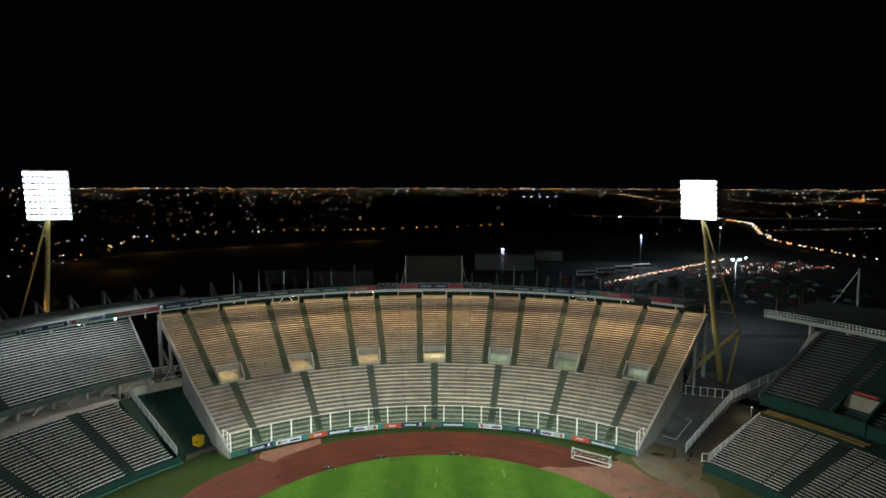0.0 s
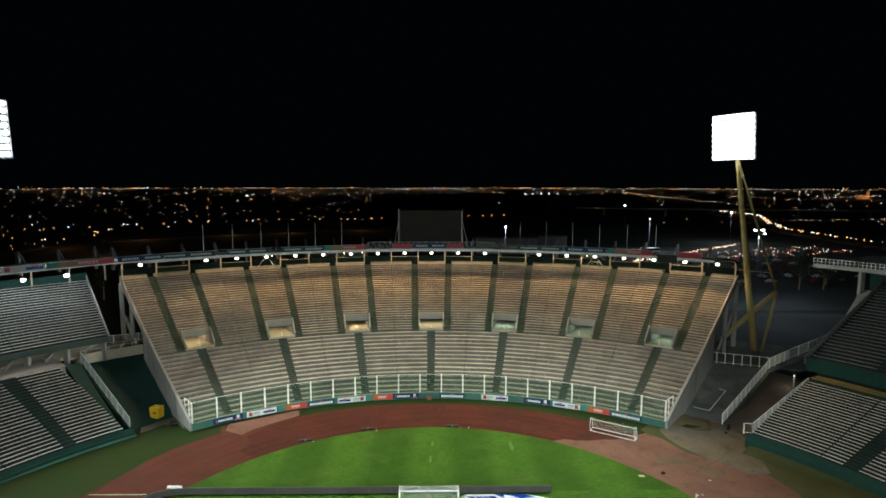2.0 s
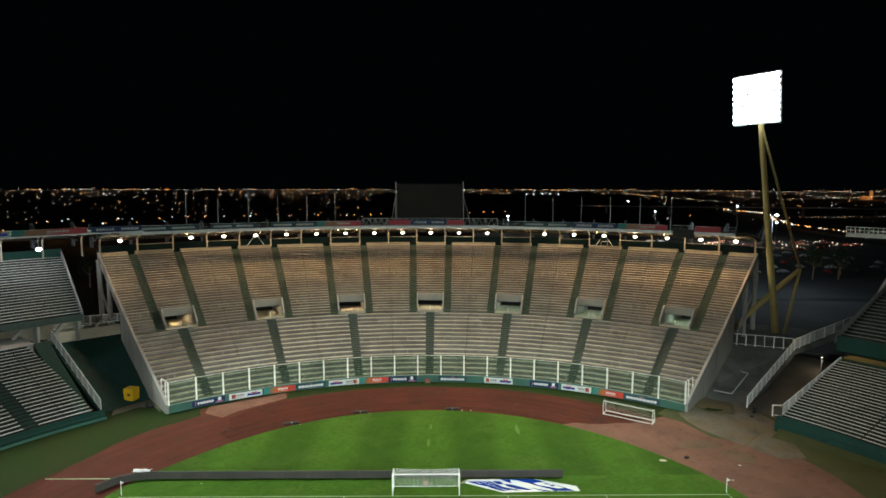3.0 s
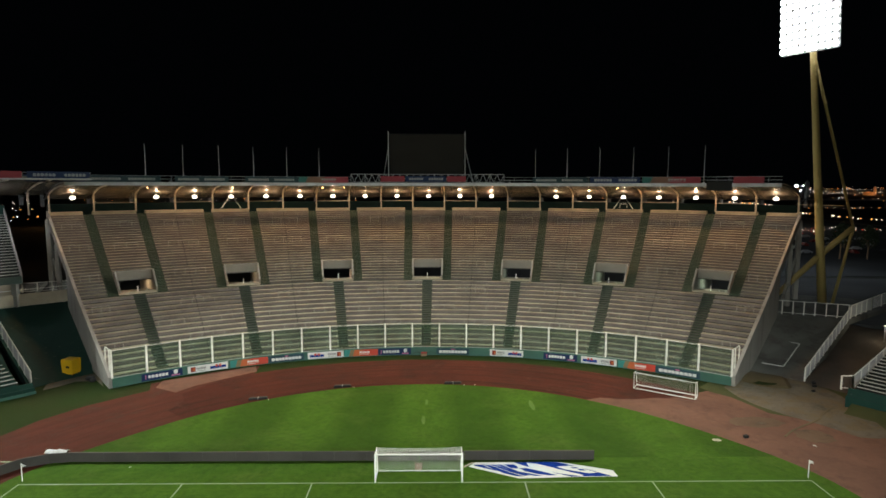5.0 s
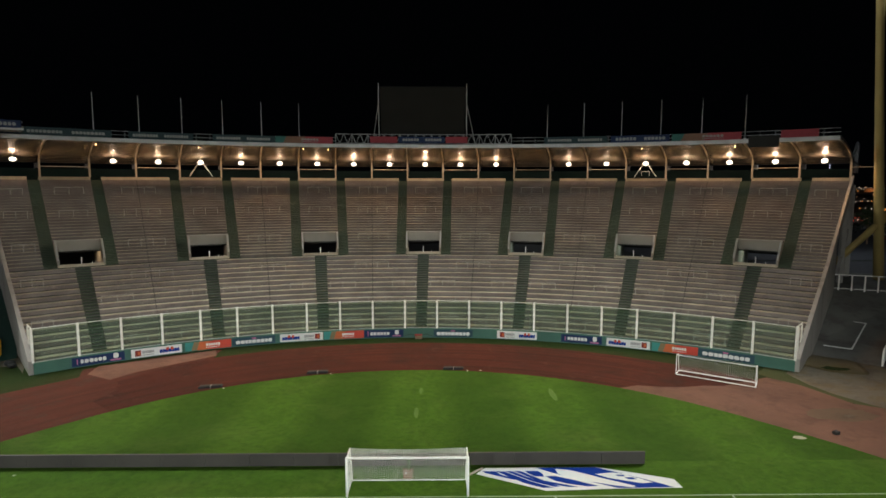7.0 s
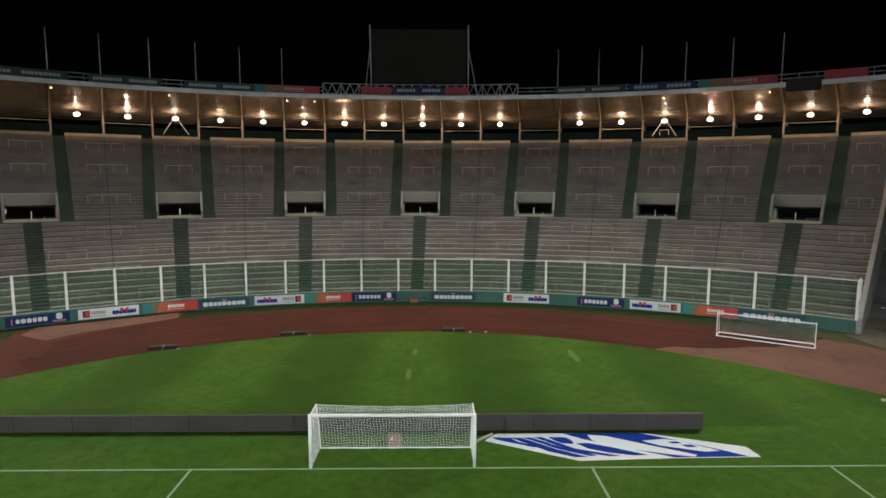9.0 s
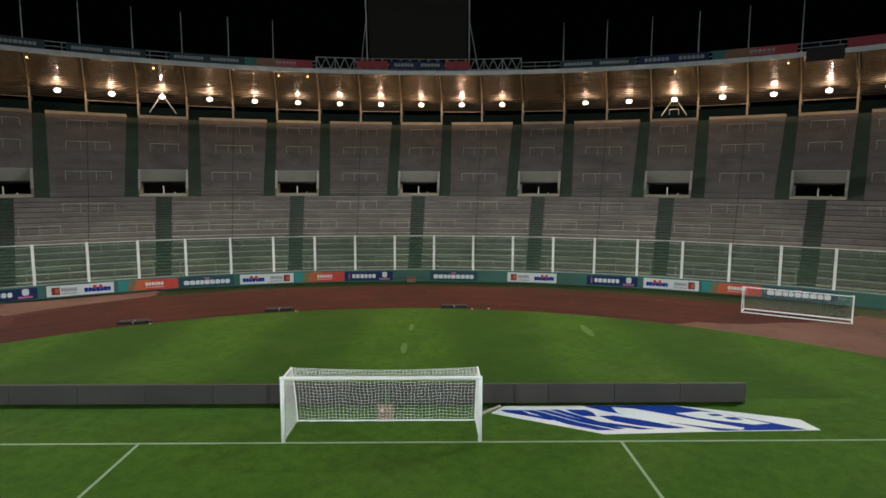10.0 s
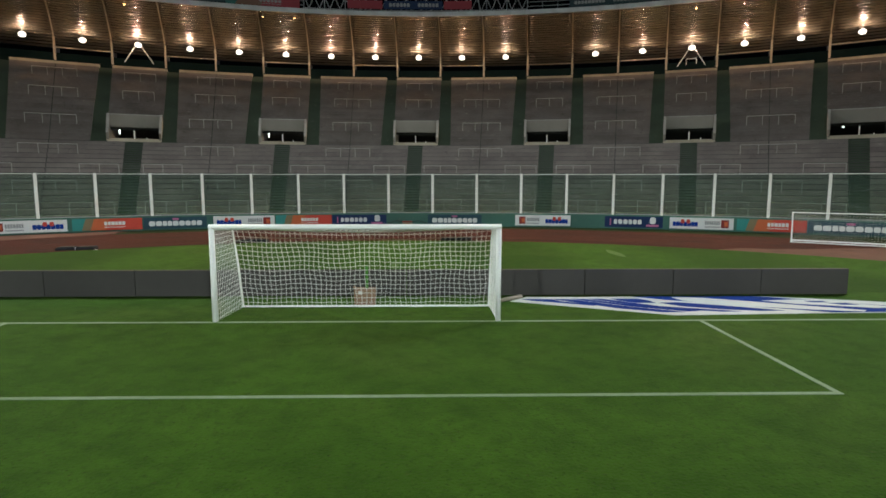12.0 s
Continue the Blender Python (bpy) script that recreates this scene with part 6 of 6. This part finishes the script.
for k, col, s in (("amber", (1.0, 0.36, 0.075), 3.4), ("white", (1.0, 0.88, 0.68), 2.9), ("blue", (0.75, 0.9, 1.0), 3.4), ("dim", (1.0, 0.55, 0.25), 1.0), ("red", (1.0, 0.10, 0.05), 1.1)):
    lights("city_lights", scatter[k], glow(k + "_city_glow", col, s), "scattered %s lamps of the city at night" % {"dim": "faint warm", "blue": "cold white"}.get(k, k))


slab("car_park", (59, 119, -0.7), (228, 119, -0.7), (276, 314, -0.7), (64, 314, -0.7), YARD, "dim asphalt car park beyond the stands", "car park", 0.05)


def street_lamp(x, y, h, power, px=0.8, heads=1):
    ob = thing("street_lamp", "tall lit lamp post standing in the car park", "street lamp", "car park lamps", at=pose(x, y, 0))
    part("pole", tube([(0, 0, -0.2), (0, 0, h)], 0.14, 8, end=0.08), DARK_STEEL, ob)
    for i in range(heads):
        bm = bmesh.new()
        bmesh.ops.create_icosphere(bm, subdivisions=2, radius=px, matrix=Matrix.Translation(((i - (heads - 1) / 2) * 2.6, 0, h)) @ Matrix.Diagonal((1, 1, 0.55, 1)))
        part("lamp_head", bm, COOL_GLOW, ob, "glowing cold white lamp head")
    if power:
        lamp("street_lamp_light", "POINT", (x, y - 1.5, h - 1.5), power * 0.4, (0.85, 0.95, 1.0), 0.5)


for x, y, h, p, px, n in ((32.9, 195, 21.4, 22000, 0.5, 1), (130.1, 282, 19.7, 30000, 0.55, 1), (110.9, 128, 25.2, 26000, 0.55, 2), (208.4, 340, 20.9, 30000, 0.65, 1), (139.1, 174, 20.0, 0, 0.5, 1), (179.1, 480, 20.3, 0, 0.9, 1)):
    street_lamp(x, y, h, p, px, n)


def block(name, x, y, w, d, h, material, label, category, windows=0):
    ob = thing(name, label, category, at=pose(x, y, 0, 0, 0, math.degrees(math.atan2(-x, y + 85)) * 0.6))
    part("wall", box(-w / 2, 0, -0.3, w / 2, d, h), material, ob)
    part("roof", box(-w / 2 - 0.4, -0.4, h, w / 2 + 0.4, d + 0.4, h + 0.5), ROOF_TOP, ob)
    for i in range(windows):
        x0 = -w / 2 + w * (i + 0.25) / windows
        part("window", box(x0, -0.08, h * 0.45, x0 + w / windows * 0.5, 0.0, h * 0.75), SCREEN, ob)
    return ob


block("hall", -47, 215, 30, 26, 7.5, PALE, "low pale hall with a flat roof in the dark", "building")
block("hall", -77, 224, 24, 26, 6.5, PALE, "dark hall with a flat roof at night", "building")
block("hall", 43, 271, 36, 14, 9, PALE, "long pale building behind the lamp post", "building")
block("hall", 79, 316, 18, 14, 6, PALE, "small pale building in the dark", "building")
for i in range(4):
    x, y = 87 + 13.8 * i, 248 + 9 * i
    ob = thing("coach", "white parked coach in the car park", "bus", "coaches in the car park", at=pose(x, y, 0, 0, 0, 8))
    bm = box(-5.5, -1.25, 0.4, 5.5, 1.25, 3.3)
    bmesh.ops.bevel(bm, geom=bm.edges[:], offset=0.2, segments=2, affect="EDGES")
    part("body", bm, WHITE_V, ob)
    part("window_band", box(-5.3, -1.29, 1.7, 5.3, -1.26, 2.7), SCREEN, ob)
    for wx in (-3.6, 3.6):
        part("wheel", tube([(wx, -1.25, 0.5), (wx, -1.0, 0.5)], 0.5, 12), BLACK, ob)


def car_mesh():
    bm = box(-2.1, -0.85, 0.3, 2.1, 0.85, 0.9)
    loft([[(-1.5 * k + 0.1, -0.75 * k, z), (1.2 * k, -0.75 * k, z), (1.2 * k, 0.75 * k, z), (-1.5 * k + 0.1, 0.75 * k, z)] for z, k in ((0.9, 1), (1.45, 0.78))], bm)
    return bm


paints = [mat("car_paint_%s" % n, c_, None, 1, 0.35) for n, c_ in (("white", (0.6, 0.6, 0.6)), ("silver", (0.35, 0.36, 0.38)), ("red", (0.3, 0.03, 0.02)), ("dark", (0.03, 0.03, 0.035)))]
bodies = [mesh("body", car_mesh(), p) for p in paints]
wheel_me = mesh("wheel", tube([(0, -0.1, 0), (0, 0.1, 0)], 0.33, 10), BLACK)
for i in range(70):
    k = rc.randrange(4)
    x, y = 74 + (i % 10) * 13.8 + rc.uniform(-3, 3), 171 + (i // 10) * 13.5 + rc.uniform(-2, 2)
    ob = thing("car", "%s parked car in the dim car park" % ("white", "silver", "red", "dark")[k], "car", "cars in the car park", at=pose(x, y, 0, 0, 0, rc.choice((0, 90, 180)) + rc.uniform(-6, 6)))
    part("body", bodies[k], None, ob)
    for wx in (-1.3, 1.3):
        for wy in (-0.8, 0.8):
            w_ = part("wheel", wheel_me, None, ob)
            w_.location = (wx, wy, 0.33)


def tree(x, y, h, seed):
    rnd = random.Random(seed)
    ob = thing("tree", "dark leafy tree beyond the stands at night", "tree", "trees beyond the stands", at=pose(x, y, 0))
    bm = tube([(0, 0, -0.2), (0.1, 0, h * 0.3), (0, 0.1, h * 0.6)], 0.3, 7, end=0.12)
    for i in range(6):
        a = rnd.uniform(0, 6.3)
        tube([(0, 0, h * 0.3 + i * h * 0.05), (math.cos(a) * h * 0.22, math.sin(a) * h * 0.22, h * (0.5 + 0.05 * i))], 0.1, 5, bm, 0.03)
    part("trunk", bm, CARDBOARD, ob)
    vs, fs = [], []
    for i in range(700):
        a, e, r = rnd.uniform(0, 6.3), rnd.uniform(-0.9, 1.5), rnd.random() ** 0.4
        lump = 1 + 0.35 * math.sin(3 * a + seed) * math.cos(2 * e)
        p = Vector((math.cos(a) * math.cos(e) * r * h * 0.33 * lump, math.sin(a) * math.cos(e) * r * h * 0.33 * lump, h * 0.62 + math.sin(e) * r * h * 0.34 * lump))
        u, v = Vector((rnd.uniform(-1, 1), rnd.uniform(-1, 1), rnd.uniform(-1, 1))) * 0.4, Vector((rnd.uniform(-1, 1), rnd.uniform(-1, 1), rnd.uniform(-1, 1))) * 0.4
        n = len(vs)
        vs += [p, p + u, p + u + v, p + v]
        fs.append((n, n + 1, n + 2, n + 3))
    me = bpy.data.meshes.new("crown")
    me.from_pydata(vs, [], fs)
    me.materials.append(LEAF)
    part("crown", me, None, ob)


for i, (x, y, h) in enumerate(((152, 154, 11), (191, 152, 12), (98, 172, 10), (210, 157, 11), (107, 157, 11), (124, 163, 10), (143, 155, 12), (161, 166, 11), (180, 159, 10), (135, 179, 11), (199, 170, 12), (113, 187, 9), (169, 190, 11), (-116, 137, 11), (-138, 127, 12), (-101, 155, 10))):
    tree(x, y, h, i)

CHURCH = mat("church_stone", (0.42, 0.36, 0.29), (0.3, 0.25, 0.2), 0.3, 0.9)
church = thing("church", "floodlit orange church with a tall tower in the distance", "church", at=Matrix.Translation((1189, 1551, -0.65)) @ Matrix.Rotation(radians(-33), 4, "Z") @ Matrix.Scale(0.63, 4))
lamp("church_floodlight", "POINT", (1175, 1533, 3), 7000, (1.0, 0.36, 0.1), 1.0)
lamp("church_floodlight", "POINT", (1195, 1532, 4), 12000, (1.0, 0.36, 0.1), 1.0)
part("nave", box(-28, 0, 0, 8, 20, 12), CHURCH, church)
part("gable", loft([[(-28, y, 12), (8, y, 12), (-10, y, 18)] for y in (0, 20)]), CHURCH, church)
part("tower", box(8, 0, 0, 20, 12, 30), CHURCH, church)
part("spire", loft([[(8 + k, k, z), (20 - k, k, z), (20 - k, 12 - k, z), (8 + k, 12 - k, z)] for k, z in ((0, 30), (4.5, 40))]), CHURCH, church)
ob = thing("overpass", "dim grey road bridge crossing beyond the car park", "bridge")
part("deck", beam((186, 708, 9), (842, 527, 9), 16, 1.4), WALL, ob)
for i in range(9):
    p = Vector((186, 708, 0)) + (Vector((842, 527, 0)) - Vector((186, 708, 0))) * (i + 0.5) / 9
    part("pier", beam(p, p + Vector((0, 0, 8.4)), 2, 2), WALL, ob)
for line, w in ((((-247, 250), (-249, 282), (-253, 316), (-213, 364), (-162, 400), (-122, 426), (0, 478)), 9), (((403, 757), (395, 642), (336, 517), (300, 429), (292, 362), (294, 292)), 14)):
    bm = bmesh.new()
    for p, q in zip(line, line[1:]):
        beam((*p, -0.7), (*q, -0.7), w, 0.06, bm)
    tagged(part("road", bm, PAVING), "dim asphalt road lit by street lamps", "road", kind="structure")
for x, y in ((-213, 364), (-236, 309), (-162, 402), (-122, 426), (-64, 458), (-191, 273)):
    lamp("street_light", "POINT", (x, y, 7), 700, (1.0, 0.5, 0.16), 0.5)

ob = thing("wall_lamp", "amber lamp burning on a short post in the dark yard", "lamp", at=pose(-143.0, 130.5, -0.7))
part("post", tube([(0, 0, 0), (0, 0, 5.6)], 0.12, 6), DARK_STEEL, ob)
part("lamp_head", tube([(0, 0, 5.5), (0, 0, 6.6)], 0.35, 8, end=0.15), AMBER_GLOW, ob, "glowing amber lamp head")
lamp("wall_lamp_light", "POINT", (-142.4, 129.3, 6.0), 900, (1.0, 0.42, 0.12), 0.3)

# litter on the grass and along the track
PAPER = mat("white_paper_scrap", (0.62, 0.62, 0.58), (0.45, 0.45, 0.42), 5, 0.9)
rl = random.Random(77)
for x, y in ((-32.8, 5.7), (-26.2, 3.2), (6.6, 26.6), (5.2, 26.5), (-9.1, 25.8), (-18.8, 21.4), (39.2, 7.6), (36.2, 3.3)):
    ob = thing("paper_scrap", "small crumpled white paper scrap on the ground", "litter", "litter on the ground", at=pose(x, y, fall(y), 0, 0, rl.uniform(0, 180)))
    bm = bmesh.new()
    bmesh.ops.create_grid(bm, x_segments=4, y_segments=3, size=1.0, matrix=Matrix.Translation((0, 0, 0.05)) @ Matrix.Diagonal((rl.uniform(0.08, 0.18), rl.uniform(0.04, 0.08), 1, 1)))
    for v in bm.verts:
        v.co.z = 0.02 + 0.05 * rl.random()
    bmesh.ops.solidify(bm, geom=bm.faces[:], thickness=0.01)
    part("sheet", bm, PAPER, ob)
